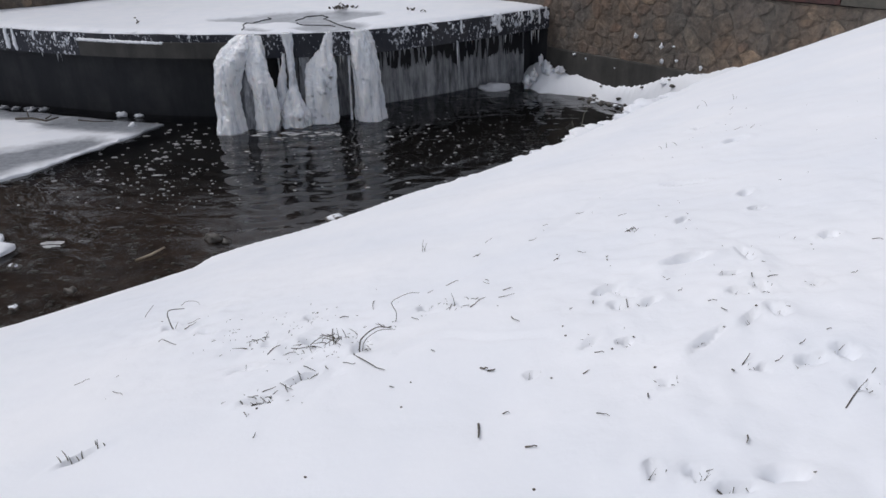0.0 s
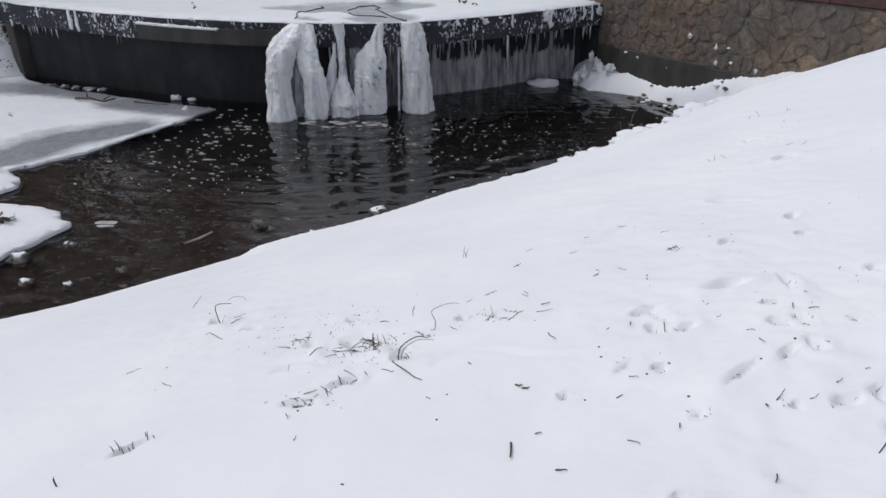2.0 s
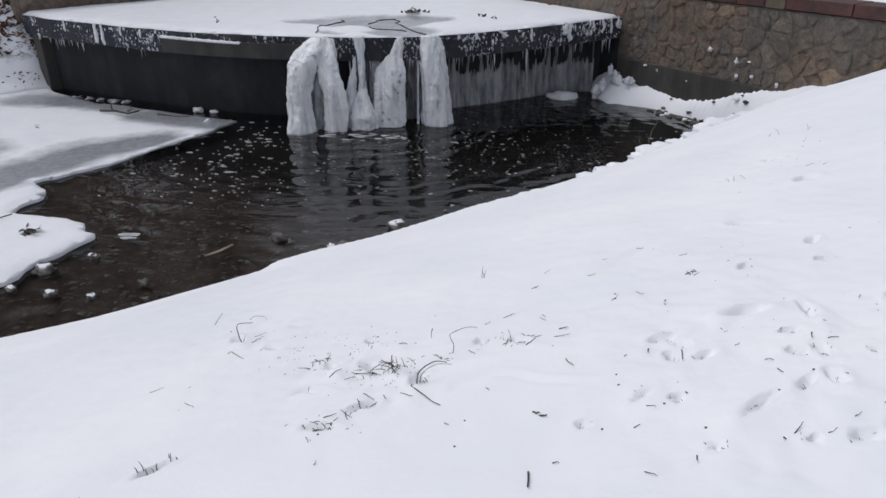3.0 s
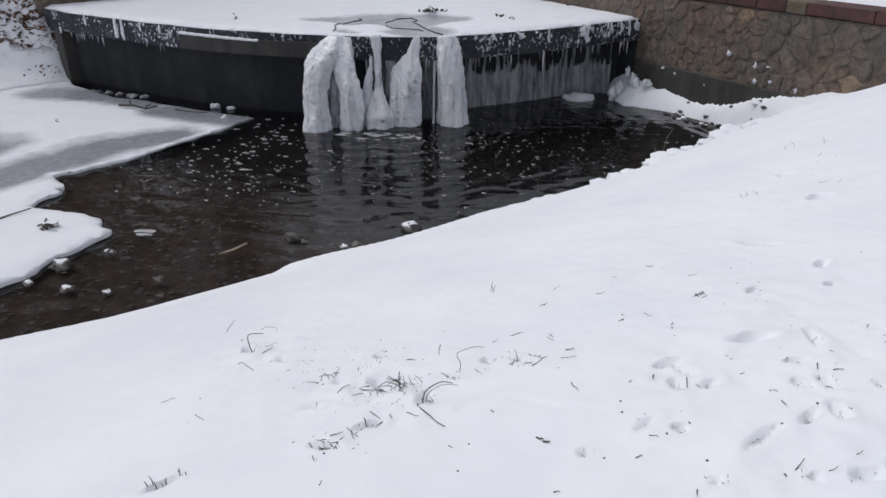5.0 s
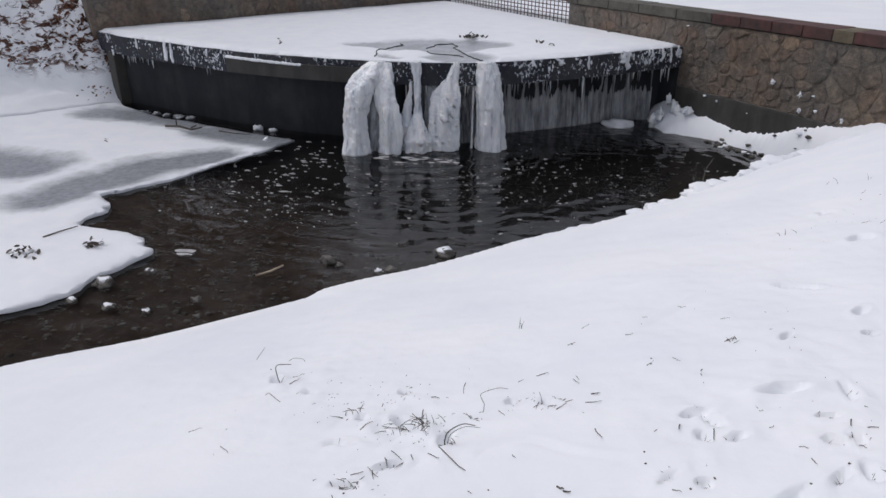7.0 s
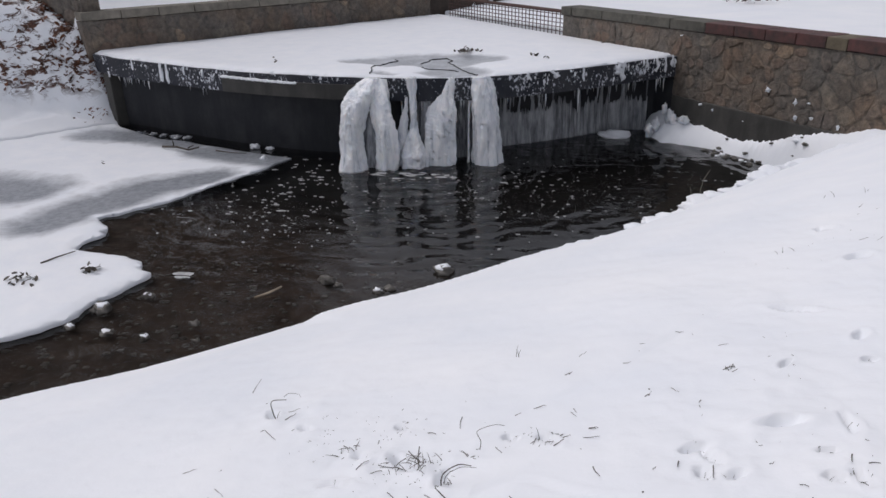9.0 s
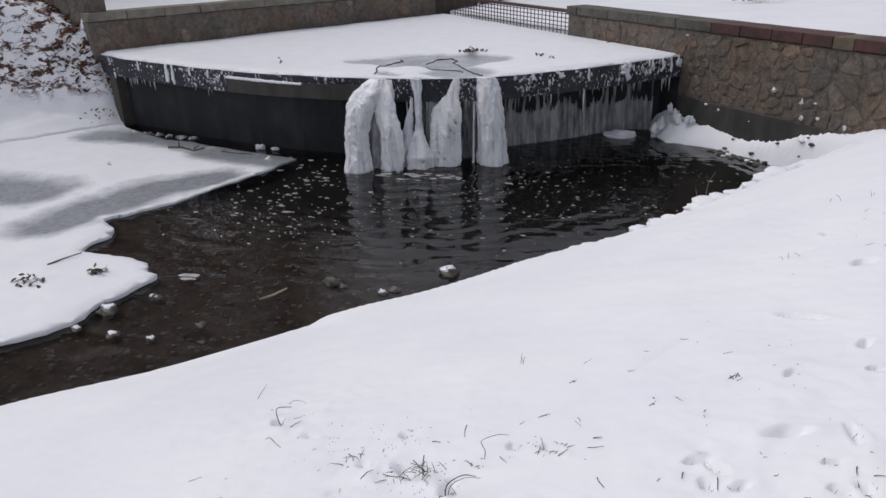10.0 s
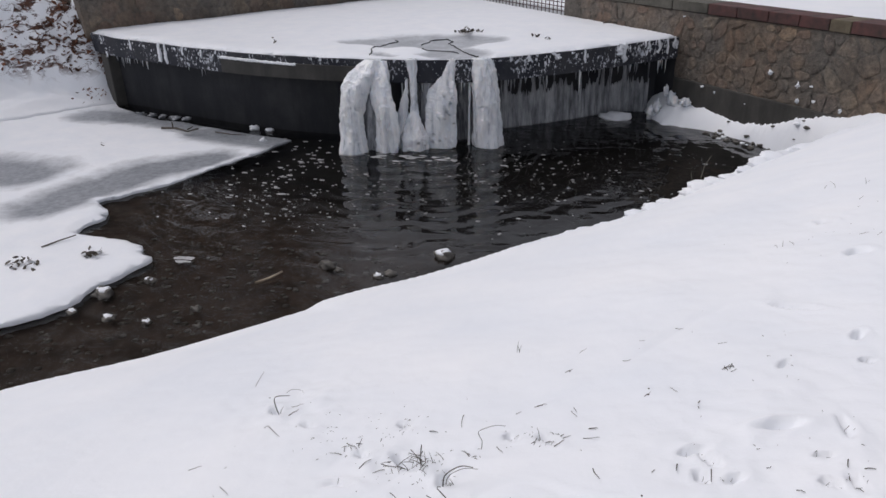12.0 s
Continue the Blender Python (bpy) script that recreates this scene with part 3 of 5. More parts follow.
def wet_on_shelf(x, y):
    w = np.zeros(x.shape)
    for (ax, ay), (bx, by), r in (((-6.30, 7.0), (-6.15, 7.5), 0.36), ((-6.15, 7.5), (-5.85, 8.5), 0.42), ((-5.85, 8.5), (-5.2, 9.1), 0.34), ((-7.5, 8.1), (-8.8, 8.2), 0.52),
                                  ((-8.5, 11.1), (-7.6, 11.1), 0.36), ((-7.6, 11.1), (-6.4, 10.8), 0.34), ((-5.9, 10.35), (-4.5, 10.05), 0.36)):
        dx, dy = bx - ax, by - ay
        t = np.clip(((x - ax) * dx + (y - ay) * dy) / (dx * dx + dy * dy), 0, 1)
        w = np.maximum(w, 1.0 - np.hypot(x - ax - t * dx, y - ay - t * dy) / (2 * r))
    d = nearest_on_line(x, y, SHELF)[0] + 0.06 * wobble(x, y, 5, 47)
    return np.clip(np.minimum(w, np.where(y < 9.45, 0.2 + 3.2 * np.clip(d, 0, 1), 1)), 0, 0.75)


def shelf_height(x, y, d):
    snow = 0.035 * smoothstep(0.0, 0.07, d) * (1 - smoothstep(0.25, 0.6, wet_on_shelf(x, y)))
    return 0.022 + 0.025 * smoothstep(8.2, 7.0, y) + snow * (1 - 0.4 * smoothstep(7.0, 8.2, y)) + 0.012 * wobble(x, y, 1.3, 43) + 0.004 * wobble(x, y, 6, 44) + 0.02 * smoothstep(7.2, 5.5, y) * smoothstep(0, 0.6, d)


tagged(sheet("ice_shelf", shelf_line, 0.06, shelf_height, 0.04, WET_SNOW, {"wet": wet_on_shelf}),
       "snow-covered ice shelf with grey soaked patches along the stream", "ice shelf", kind="structure")

# ---------------------------------------------------------------- rubble walls


def wall(name, origin, u, n, s0, s1, top, label, mat):
    bm = bmesh.new()
    mid = origin + u * (s0 + s1) / 2 + n * 0.21
    block(bm, (mid[0], mid[1], (top - 0.16 - 0.6) / 2), u, (s1 - s0, 0.40, top - 0.16 + 0.6), 0.01)
    return tagged(part(name, bm, mat), label, "stone wall", kind="structure")


def voronoi_cells(w, h, step, seed):
    """Irregular convex cells that fill a rectangle."""
    rnd = random.Random(seed)
    pts = []
    rows = max(1, round(h / (step * 0.82)))
    for j in range(-1, rows + 1):
        k = -1
        while k * step < w + step:
            if rnd.random() < 0.22:
                k += 1
                continue
            pts.append(((k + (0.5 if j % 2 else 0)) * step + rnd.uniform(-0.45, 0.45) * step, (j + 0.5) * h / rows + rnd.uniform(-0.42, 0.42) * step))
            k += 1
    cells = []
    for i, (px, py) in enumerate(pts):
        poly = [(px - step * 1.6, py - step * 1.6), (px + step * 1.6, py - step * 1.6), (px + step * 1.6, py + step * 1.6), (px - step * 1.6, py + step * 1.6)]
        planes = [((qx - px), (qy - py), (qx * qx - px * px + qy * qy - py * py) / 2) for q, (qx, qy) in enumerate(pts)
                  if q != i and abs(qx - px) < 3.3 * step and abs(qy - py) < 3.3 * step]
        planes += [(1, 0, w), (-1, 0, 0), (0, 1, h), (0, -1, 0)]
        for a, b, c in planes:
            out = []
            for (x0, y0), (x1, y1) in zip(poly, poly[1:] + poly[:1]):
                f0, f1 = a * x0 + b * y0 - c, a * x1 + b * y1 - c
                if f0 <= 0:
                    out.append((x0, y0))
                if (f0 < 0) != (f1 < 0) and f0 != f1:
                    t = f0 / (f0 - f1)
                    out.append((x0 + t * (x1 - x0), y0 + t * (y1 - y0)))
            poly = out
            if len(poly) < 3:
                break
        if len(poly) >= 3:
            cells.append(poly)
    return cells


def stones(owner, origin, u, n, s0, z0, w, h, step, seed):
    """Rounded field stones set in the mortar face of a wall, each of its own shape."""
    rnd = random.Random(seed + 7)
    for poly in voronoi_cells(w, h, step, seed):
        p = np.array(poly)
        c = p.mean(0)
        if np.ptp(p[:, 0]) < 0.10 or np.ptp(p[:, 1]) < 0.08:
            continue
        soft = []
        for q in range(len(p)):
            a, b, e = p[q - 1], p[q], p[(q + 1) % len(p)]
            soft += [b + rnd.uniform(0.24, 0.42) * (a - b), b + rnd.uniform(0.24, 0.42) * (e - b)]
        soft = np.array(soft)
        if rnd.random() < 0.08:
            continue
        proud = rnd.uniform(0.001, 0.009) if rnd.random() < 0.85 else 0.016
        shrink = rnd.uniform(0.84, 0.96)
        verts, k = [], len(soft)
        for f, out in ((shrink, -0.001), (shrink * 0.90, proud * 0.6), (shrink * 0.70, proud)):
            for q in soft:
                m = c + (q - c) * f
                o = out + (rnd.uniform(-0.003, 0.003) if out > 0 else 0)
                m = m + np.array((rnd.uniform(-0.007, 0.007), rnd.uniform(-0.007, 0.007)))
                g = origin + u * (s0 + m[0]) - n * o
                verts.append((g[0], g[1], z0 + m[1]))
        faces = [(r * k + i, r * k + (i + 1) % k, (r + 1) * k + (i + 1) % k, (r + 1) * k + i) for r in (0, 1) for i in range(k)]
        faces.append(tuple(range(2 * k, 3 * k)))
        bmf = [f[::-1] for f in faces] if (u[0] * -n[1] - u[1] * -n[0]) > 0 else faces
        solid("stone", verts, bmf, STONE, owner, smooth=False)


def coping(owner, origin, u, n, top, pieces):
    s = pieces[0][0]
    for s, length, mat in pieces:
        bm = bmesh.new()
        c = origin + u * (s + length / 2) + n * 0.205
        block(bm, (c[0], c[1], top - 0.075), u, (length - 0.012, 0.46, 0.15), 0.012, 0.004)
        part("coping_stone", bm, mat, owner)


wall_east = wall("wall_east", R0, RU, RN, 0.0, 13.0, R_TOP, "rubble retaining wall with grey and red coping", MORTAR)
wall_back = wall("wall_back", L0, LU, LN, -0.1, 8.3, L_TOP, "brown rubble retaining wall with pale coping", MORTAR)
wall_far = wall("wall_culvert", L0, LU, LN, 8.31, 16.0, L_TOP, "dark masonry wall behind the grating", DARK_WALL)
W0, WU, WN = L0 + LN * 0.12 - LU * 0.02, np.array((-0.95, 0.3122)), np.array((0.3122, 0.95))
bm = bmesh.new()
mid = W0 + WU * 2.6 + WN * 0.2
block(bm, (mid[0], mid[1], 1.1), WU, (5.2, 0.38, 3.0), 0.01)
wall_wing = tagged(part("wall_wing", bm, MORTAR), "brown rubble wing wall behind the leafy slope", "stone wall", kind="structure")
bm = bmesh.new()
mid = R0 + RU * 7.6 + RN * 0.025
block(bm, (mid[0], mid[1], 0.08), RU, (9.0, 0.1, 1.12), 0.02)
part("plinth", bm, PLINTH, wall_east, "smooth dark concrete footing")
pier = L0 + LU * 0.10 - LN * 0.06
bm = bmesh.new()
block(bm, (pier[0] + 0.30, pier[1] - 0.22, 0.4), (0.83, -0.55), (0.30, 0.2, 1.06), 0.02)
part("end_pier", bm, PLINTH, slab, "grey concrete end pier")

# ---------------------------------------------------------------- grating between the walls
grating = tagged(new("grating_fence"), "low rusty mesh fence with a brown top rail", "mesh fence")
F0, FU, FLEN, FH = R0 + RN * 0.1, -RU, 4.9, 0.40


def fence_at(s, z):
    g = F0 + FU * s
    return (g[0], g[1], z)


bm = bmesh.new()
tube(bm, [fence_at(0, SLAB + 0.06 + FH), fence_at(FLEN, SLAB + 0.06 + FH)], [0.035, 0.035], 8)
part("top_rail", bm, IRON, grating, "brown top rail")
for i in range(36):
    bm = bmesh.new()
    tube(bm, [fence_at(0.07 + i * FLEN / 36, SLAB), fence_at(0.07 + i * FLEN / 36, SLAB + 0.06 + FH)], [0.009, 0.009], 5)
    part("upright_wire", bm, IRON, grating)
for i in range(5):
    bm = bmesh.new()
    tube(bm, [fence_at(0, SLAB + 0.08 + i * 0.08), fence_at(FLEN, SLAB + 0.08 + i * 0.08)], [0.008, 0.008], 5)
    part("cross_wire", bm, IRON, grating)
bm = bmesh.new()
c = R0 + RU * 0.14 + RN * 0.2
block(bm, (c[0], c[1], 1.755), RU, (0.30, 0.47, 0.152), 0.012)
part("coping_stone", bm, COPING_GREY, wall_east)

# ---------------------------------------------------------------- frozen fall


def ice_column(pts, widths, seed, depth, mat, flutes=5):
    """A frozen jet: an uneven fluted column along pts, with widths across its front."""
    rows, sides = 110, 84
    line, wide = curve_through(pts, 12), np.interp(np.linspace(0, 1, (len(pts) - 1) * 12 + 1), np.linspace(0, 1, len(widths)), widths)
    idx = np.linspace(0, len(line) - 1, rows)
    verts = []
    for j, f in enumerate(idx):
        c = np.array([np.interp(f, np.arange(len(line)), line[:, q]) for q in range(3)])
        w = np.interp(f, np.arange(len(wide)), wide) / 2
        for i in range(sides):
            a = math.tau * i / sides
            h, ca, sa = c[2] * 4.0, math.cos(a), math.sin(a)
            at = Vector((c[0] + w * ca, c[1] + w * depth * sa, c[2] * 0.7))
            r = 1 + 0.06 * math.sin(flutes * a + seed + 1.6 * noise.noise((h * 0.3, seed, 1))) + 0.20 * noise.noise((ca * 1.3 + seed, sa * 1.3, h * 0.45)) \
                + (0.020 * noise.noise(Vector((at.x * 8, at.y * 8, at.z * 2.2))) + 0.012 * noise.noise(Vector((at.x * 24, at.y * 24, at.z * 7))) + 0.009 * noise.noise(Vector((at.x * 34, at.y * 34, at.z * 20)))) / max(w, 0.04) * 1.6
            verts.append((c[0] + w * r * math.cos(a), c[1] + w * depth * r * math.sin(a), c[2] + 0.02 * noise.noise((a * 3, seed, j))))
    faces = [(j * sides + i, j * sides + (i + 1) % sides, (j + 1) * sides + (i + 1) % sides, (j + 1) * sides + i) for j in range(rows - 1) for i in range(sides)]
    faces += [tuple(range(sides))[::-1], tuple((rows - 1) * sides + i for i in range(sides))]
    return solid("ice_column", verts, [f[::-1] for f in faces], mat)


GROUP = "frozen columns under the slab"
for pts, widths, seed, depth, text in (
        ([(-3.33, 9.84, -0.05), (-3.32, 9.88, 0.5), (-3.23, 9.97, 0.95), (-3.06, 10.2, 1.27)], [0.44, 0.36, 0.34, 0.36, 0.40, 0.40, 0.20], 1.0, 0.8, "broad white frozen column bulging towards the water"),
        ([(-2.82, 9.92, 0.0), (-2.83, 9.95, 0.5), (-2.91, 10.03, 0.88), (-2.98, 10.22, 1.25)], [0.32, 0.34, 0.33, 0.30, 0.25, 0.22], 4.0, 0.8, "rounded white frozen column joined to a broader one"),
        ([(-2.46, 10.10, 0.0), (-2.46, 10.12, 0.35), (-2.47, 10.17, 0.8), (-2.47, 10.22, 1.28)], [0.42, 0.46, 0.27, 0.11, 0.085, 0.09, 0.14], 7.0, 0.8, "thin frozen jet on a knobbly ice cone"),
        ([(-2.68, 10.15, 0.0), (-2.64, 10.17, 0.35), (-2.60, 10.2, 0.75), (-2.57, 10.23, 1.0)], [0.24, 0.22, 0.13, 0.06, 0.03], 15.0, 0.7, "short pointed frozen jet beside an ice cone"),
        ([(-3.08, 10.0, 0.0), (-3.07, 10.02, 0.5), (-3.06, 10.1, 0.9), (-3.04, 10.22, 1.24)], [0.26, 0.26, 0.26, 0.28, 0.26], 19.0, 0.6, "recessed grey frozen curtain between two columns"),
        ([(-2.30, 10.32, 0.0), (-2.30, 10.33, 0.4), (-2.29, 10.34, 0.8), (-2.28, 10.35, 1.0)], [0.20, 0.22, 0.20, 0.16, 0.12], 23.0, 0.5, "thin translucent frozen curtain behind the fall"),
        ([(-1.70, 10.42, -0.02), (-1.70, 10.42, 0.4), (-1.69, 10.43, 0.8), (-1.68, 10.44, 1.15)], [0.05, 0.035, 0.03, 0.03, 0.04], 27.0, 0.8, "slender frozen strand beside a straight column"),
        ([(-2.10, 10.24, 0.0), (-2.10, 10.26, 0.5), (-2.04, 10.29, 0.9), (-1.95, 10.33, 1.27)], [0.46, 0.48, 0.48, 0.40, 0.22, 0.15], 9.5, 0.5, "tapering grey frozen curtain"),
        ([(-1.42, 10.40, 0.0), (-1.43, 10.40, 0.5), (-1.47, 10.42, 0.95), (-1.53, 10.46, 1.27)], [0.44, 0.40, 0.38, 0.37, 0.36, 0.30], 12.0, 0.75, "straight white frozen column standing apart")):
    tagged(ice_column(pts, widths, seed, depth, RIME if "curtain" in text and seed > 15 else ICE), text, "ice column", GROUP)

# ---------------------------------------------------------------- ice on the slab's edge


def along_front(line, k):
    """Place and outward direction at share k of the front curve."""
    f = np.clip(k, 0, 1) * (len(line) - 1)
    i = min(int(f), len(line) - 2)
    p = line[i] + (line[i + 1] - line[i]) * (f - i)
    t = line[i + 1] - line[i]
    return p, np.array((t[1], -t[0])) / np.linalg.norm(t)


def blob(bm, at, size, seed, div=1, rough=0.35):
    """A lumpy ellipsoid."""
    r = bmesh.ops.create_icosphere(bm, subdivisions=div, radius=1)
    for v in r["verts"]:
        f = 1 + rough * noise.noise(v.co * 1.7 + Vector((seed, seed * 0.37, 0))) + 0.5 * rough * noise.noise(v.co * 4.1 + Vector((seed, 0, seed)))
        v.co = Vector((v.co.x * size[0] * f + at[0], v.co.y * size[1] * f + at[1], v.co.z * size[2] * f + at[2]))


bm = bmesh.new()
rnd = random.Random(11)
for i in range(300):
    k = rnd.choice((rnd.uniform(0.70, 0.995), rnd.uniform(0.70, 0.995), rnd.uniform(0.70, 0.995), rnd.uniform(0.03, 0.26)))
    if noise.noise((k * 34, 2.0, 0.5)) < rnd.uniform(-0.6, 0.25):
        continue
    p, o = along_front(FRONT, k)
    r = rnd.uniform(0.002, 0.007) * (2.2 if rnd.random() < 0.12 else 1)
    z = SLAB - abs(rnd.gauss(0, 0.12)) - 0.02
    blob(bm, (p[0] + o[0] * 0.006, p[1] + o[1] * 0.006, max(z, SLAB - 0.31)), (r * 1.4, r * 0.8, r * rnd.uniform(1.0, 4.2)), i, 2, 1.2)
tagged(part("frost", bm, SNOW, smooth=True), "white frost specks crusted on the dark slab edge", "frost", kind="stuff")



def ice_drip(k, reach, wide, seed):
    """A lumpy run of ice stuck to the slab's face."""
    p, o = along_front(FRONT, k)
    t = np.array((-o[1], o[0]))
    rows, sides, verts = 16, 12, []
    for j in range(rows):
        f = j / (rows - 1)
        z = SLAB + 0.03 - (reach + 0.03) * f
        w = wide * (0.40 + 0.85 * f ** 0.7) * (1 - f ** 7) ** 0.5 * (1 + 0.35 * noise.noise((f * 5, seed, 0)))
        sway = wide * 0.7 * noise.noise((f * 2.5, seed, 3))
        for i in range(sides):
            a = math.tau * i / sides
            r = w / 2 * (1 + 0.3 * noise.noise((math.cos(a) * 2, math.sin(a) * 2 + seed, f * 7)))
            q = p + t * (sway + r * math.cos(a)) + o * (0.004 + 0.7 * r * math.sin(a))
            verts.append((q[0], q[1], z + 0.01 * noise.noise((a, f, seed))))
    faces = [(j * sides + i, j * sides + (i + 1) % sides, (j + 1) * sides + (i + 1) % sides, (j + 1) * sides + i) for j in range(rows - 1) for i in range(sides)]
    faces += [tuple(range(sides))[::-1], tuple((rows - 1) * sides + i for i in range(sides))]
    tagged(solid("ice_drip", verts, faces, SNOW), "white lumpy ice drip hanging over the slab edge", "ice drip", "ice drips on the slab edge")


for i, (k, reach, wide) in enumerate(((0.163, 0.30, 0.09), (0.172, 0.32, 0.07), (0.853, 0.16, 0.12), (0.860, 0.27, 0.08), (0.752, 0.11, 0.09), (0.71, 0.09, 0.05), (0.80, 0.2, 0.035), (0.955, 0.24, 0.04), (0.98, 0.16, 0.05), (0.90, 0.12, 0.05), (0.925, 0.2, 0.06), (0.12, 0.17, 0.05), (0.20, 0.14, 0.04))):
    ice_drip(k, reach, wide, 3.1 * i + 1)

bm = bmesh.new()
for i in range(26):
    k = 0.265 + i * 0.0044
    p, o = along_front(FRONT, k)
    blob(bm, (p[0] + o[0] * 0.03, p[1] + o[1] * 0.03, SLAB - 0.085 - 0.001 * i), (0.06, 0.035, 0.022 + 0.008 * rnd.random()), i, 1)
tagged(part("ledge_snow", bm, SNOW, smooth=True), "thin strip of snow lying on the slab's ledge", "snow", kind="stuff")
bm = bmesh.new()
ledge = [along_front(FRONT, k) for k in np.linspace(0.262, 0.475, 24)]
prism(bm, [tuple(p + o * 0.045) for p, o in ledge] + [tuple(p - o * 0.05) for p, o in ledge[::-1]], SLAB - 0.315, SLAB - 0.10)
bmesh.ops.recalc_face_normals(bm, faces=bm.faces[:])
part("ledge", bm, PLINTH, slab, "paler brown concrete ledge")


def icicle(at, length, r, seed):
    bm = bmesh.new()
    q = random.Random(seed)
    pts = [(at[0] + q.uniform(-0.004, 0.004), at[1] + q.uniform(-0.004, 0.004), at[2] - length * f) for f in (0, 0.25, 0.5, 0.75, 1)]
    tube(bm, pts, [r, r * 0.85, r * 0.6, r * 0.35, 0.001], 7)
    return tagged(part("icicle", bm, RIME if q.random() < 0.6 else ICE, smooth=True), "thin icicle hanging under the slab edge", "icicle", "icicles under the slab")


for i in range(70):
    k = rnd.choice((rnd.uniform(0.68, 0.98), rnd.uniform(0.68, 0.98), rnd.uniform(0.50, 0.66), rnd.uniform(0.06, 0.22)))
    p, o = along_front(FRONT, k)
    back = rnd.uniform(0.02, 0.25)
    length = rnd.uniform(0.08, 0.2) if k < 0.3 else rnd.uniform(0.06, 0.20) + 0.3 * rnd.random() ** 3
    icicle((p[0] - o[0] * back, p[1] - o[1] * back, SLAB - 0.315), length, rnd.uniform(0.006, 0.020), i)


def rime_curtain(k0, k1, lift, top_of, spike, name, mat, label):
    """A thick ragged sheet of ice down the recessed wall."""
    cols, rows = int((k1 - k0) * 1100), 14
    verts = []
    for i in range(cols + 1):
        k = k0 + (k1 - k0) * i / cols
        p, o = along_front(BASE, k)
        u = i / 11.0
        strand = abs(noise.noise((u * 1.3, 5.0, k0))) * 1.7 + 0.45 * noise.noise((u * 4.0, 8.0, k0))
        top = top_of(k) + 0.14 * noise.noise((u * 0.5, 3.1, k0)) + spike * np.clip(strand, -0.3, 1.3) ** 2
        top = float(min(top, SLAB - 0.34))
        for j in range(rows + 1):
            z = -0.04 + (top + 0.04) * j / rows
            t = lift * (1.2 - 0.95 * (j / rows) ** 0.7) * (1 + 0.5 * noise.noise((u * 1.5, z * 1.2, 5.0)) + 0.45 * noise.noise((u * 6.0, z * 1.6, 9.0)))
            t = max(t, 0.006)
            verts.append((p[0] + o[0] * t, p[1] + o[1] * t, z))
        verts.append((p[0] - o[0] * 0.03, p[1] - o[1] * 0.03, top + 0.01))
    m = rows + 2
    faces = [(i * m + j, (i + 1) * m + j, (i + 1) * m + j + 1, i * m + j + 1) for i in range(cols) for j in range(rows + 1)]
    return tagged(solid(name, verts, faces, mat), label, "ice curtain", kind="stuff")


rime_curtain(0.655, 0.985, 0.06, lambda k: 0.46 + 0.15 * (k - 0.65), 0.30, "ice_curtain", RIME, "grey ragged ice sheet frozen to the recessed wall")
rime_curtain(0.515, 0.65, 0.22, lambda k: 0.90, 0.2, "ice_curtain", RIME, "grey fluted ice sheet frozen behind the columns")

# meltwater channels in the snow on the slab
for pts in ([(-3.12, 10.32), (-3.24, 10.8), (-3.22, 11.15), (-3.08, 11.55), (-3.15, 11.75)], [(-2.60, 11.35), (-2.52, 11.75), (-2.35, 11.92), (-2.2, 11.75), (-2.22, 11.5)],
            [(-2.16, 11.45), (-1.95, 11.0), (-1.72, 10.62), (-1.56, 10.44)], [(-2.5, 10.9), (-2.1, 10.85), (-1.9, 10.7)]):
    line = curve_through(pts, 8)
    bm = bmesh.new()
    tube(bm, [(x + 0.05 * noise.noise((x * 6, y * 6, 1)), y, SLAB + 0.016 + float(slab_snow_height(np.array([x]), np.array([y]), np.array([0.5]))[0]) - SLAB - 0.012) for x, y in line],
         [0.009 + 0.010 * abs(noise.noise((x * 7, y * 7, 2))) for x, y in line], 6)
    tagged(part("melt_channel", bm, MELT, smooth=True), "thin dark meltwater channel through soaked snow", "melt channel", kind="stuff")

# ---------------------------------------------------------------- stream: stones, drift wood, foam


def snowy_stone(x, y, r, cap, seed, z=None):
    q = random.Random(seed)
    z = max(ground_z(x, y), -0.02) if z is None else z
    body = bmesh.new()
    blob(body, (x, y, z + r * 0.25), (r, r * q.uniform(0.65, 0.9), r * 0.62), seed, 3, 0.6)
    ob = tagged(part("stream_stone", body, ROCK, smooth=True), "rounded grey stone " + ("capped with snow in shallow water" if cap else "lying wet in shallow water"), "stone", "stones in the stream")
    if cap:
        bm = bmesh.new()
        blob(bm, (x - r * 0.1, y + r * 0.15, z + r * 0.66), (r * 0.74, r * 0.52, r * 0.30), seed + 3, 2, 0.7)
        part("snow_cap", bm, SNOW, ob, "white snow cap", True)


for i, (x, y, r, cap) in enumerate([(-3.98, 5.58, 0.06, 1), (-4.26, 5.27, 0.09, 1), (-1.29, 6.57, 0.10, 1), (-2.38, 6.18, 0.09, 0), (-4.34, 4.92, 0.05, 1), (-3.94, 4.88, 0.055, 1),
                                    (-3.57, 4.88, 0.045, 1), (-1.82, 6.04, 0.06, 1), (-1.72, 6.12, 0.06, 0), (-3.26, 5.17, 0.05, 0), (-2.25, 6.12, 0.05, 0), (-3.1, 4.9, 0.04, 0)]):
    snowy_stone(x, y, r, cap, i + 1)
bm = bmesh.new()
for i in range(600):
    x, y = rnd.uniform(-5.2, -1.0), rnd.uniform(3.4, 6.6)
    r = rnd.uniform(0.012, 0.045)
    if ground_z(x, y) > -0.03:
        continue
    blob(bm, (x, y, ground_z(x, y)), (r, r * 0.8, r * 0.5), i, 1)
tagged(part("gravel", bm, ROCK, smooth=True), "brown gravel on the shallow stream bed", "gravel", kind="stuff")


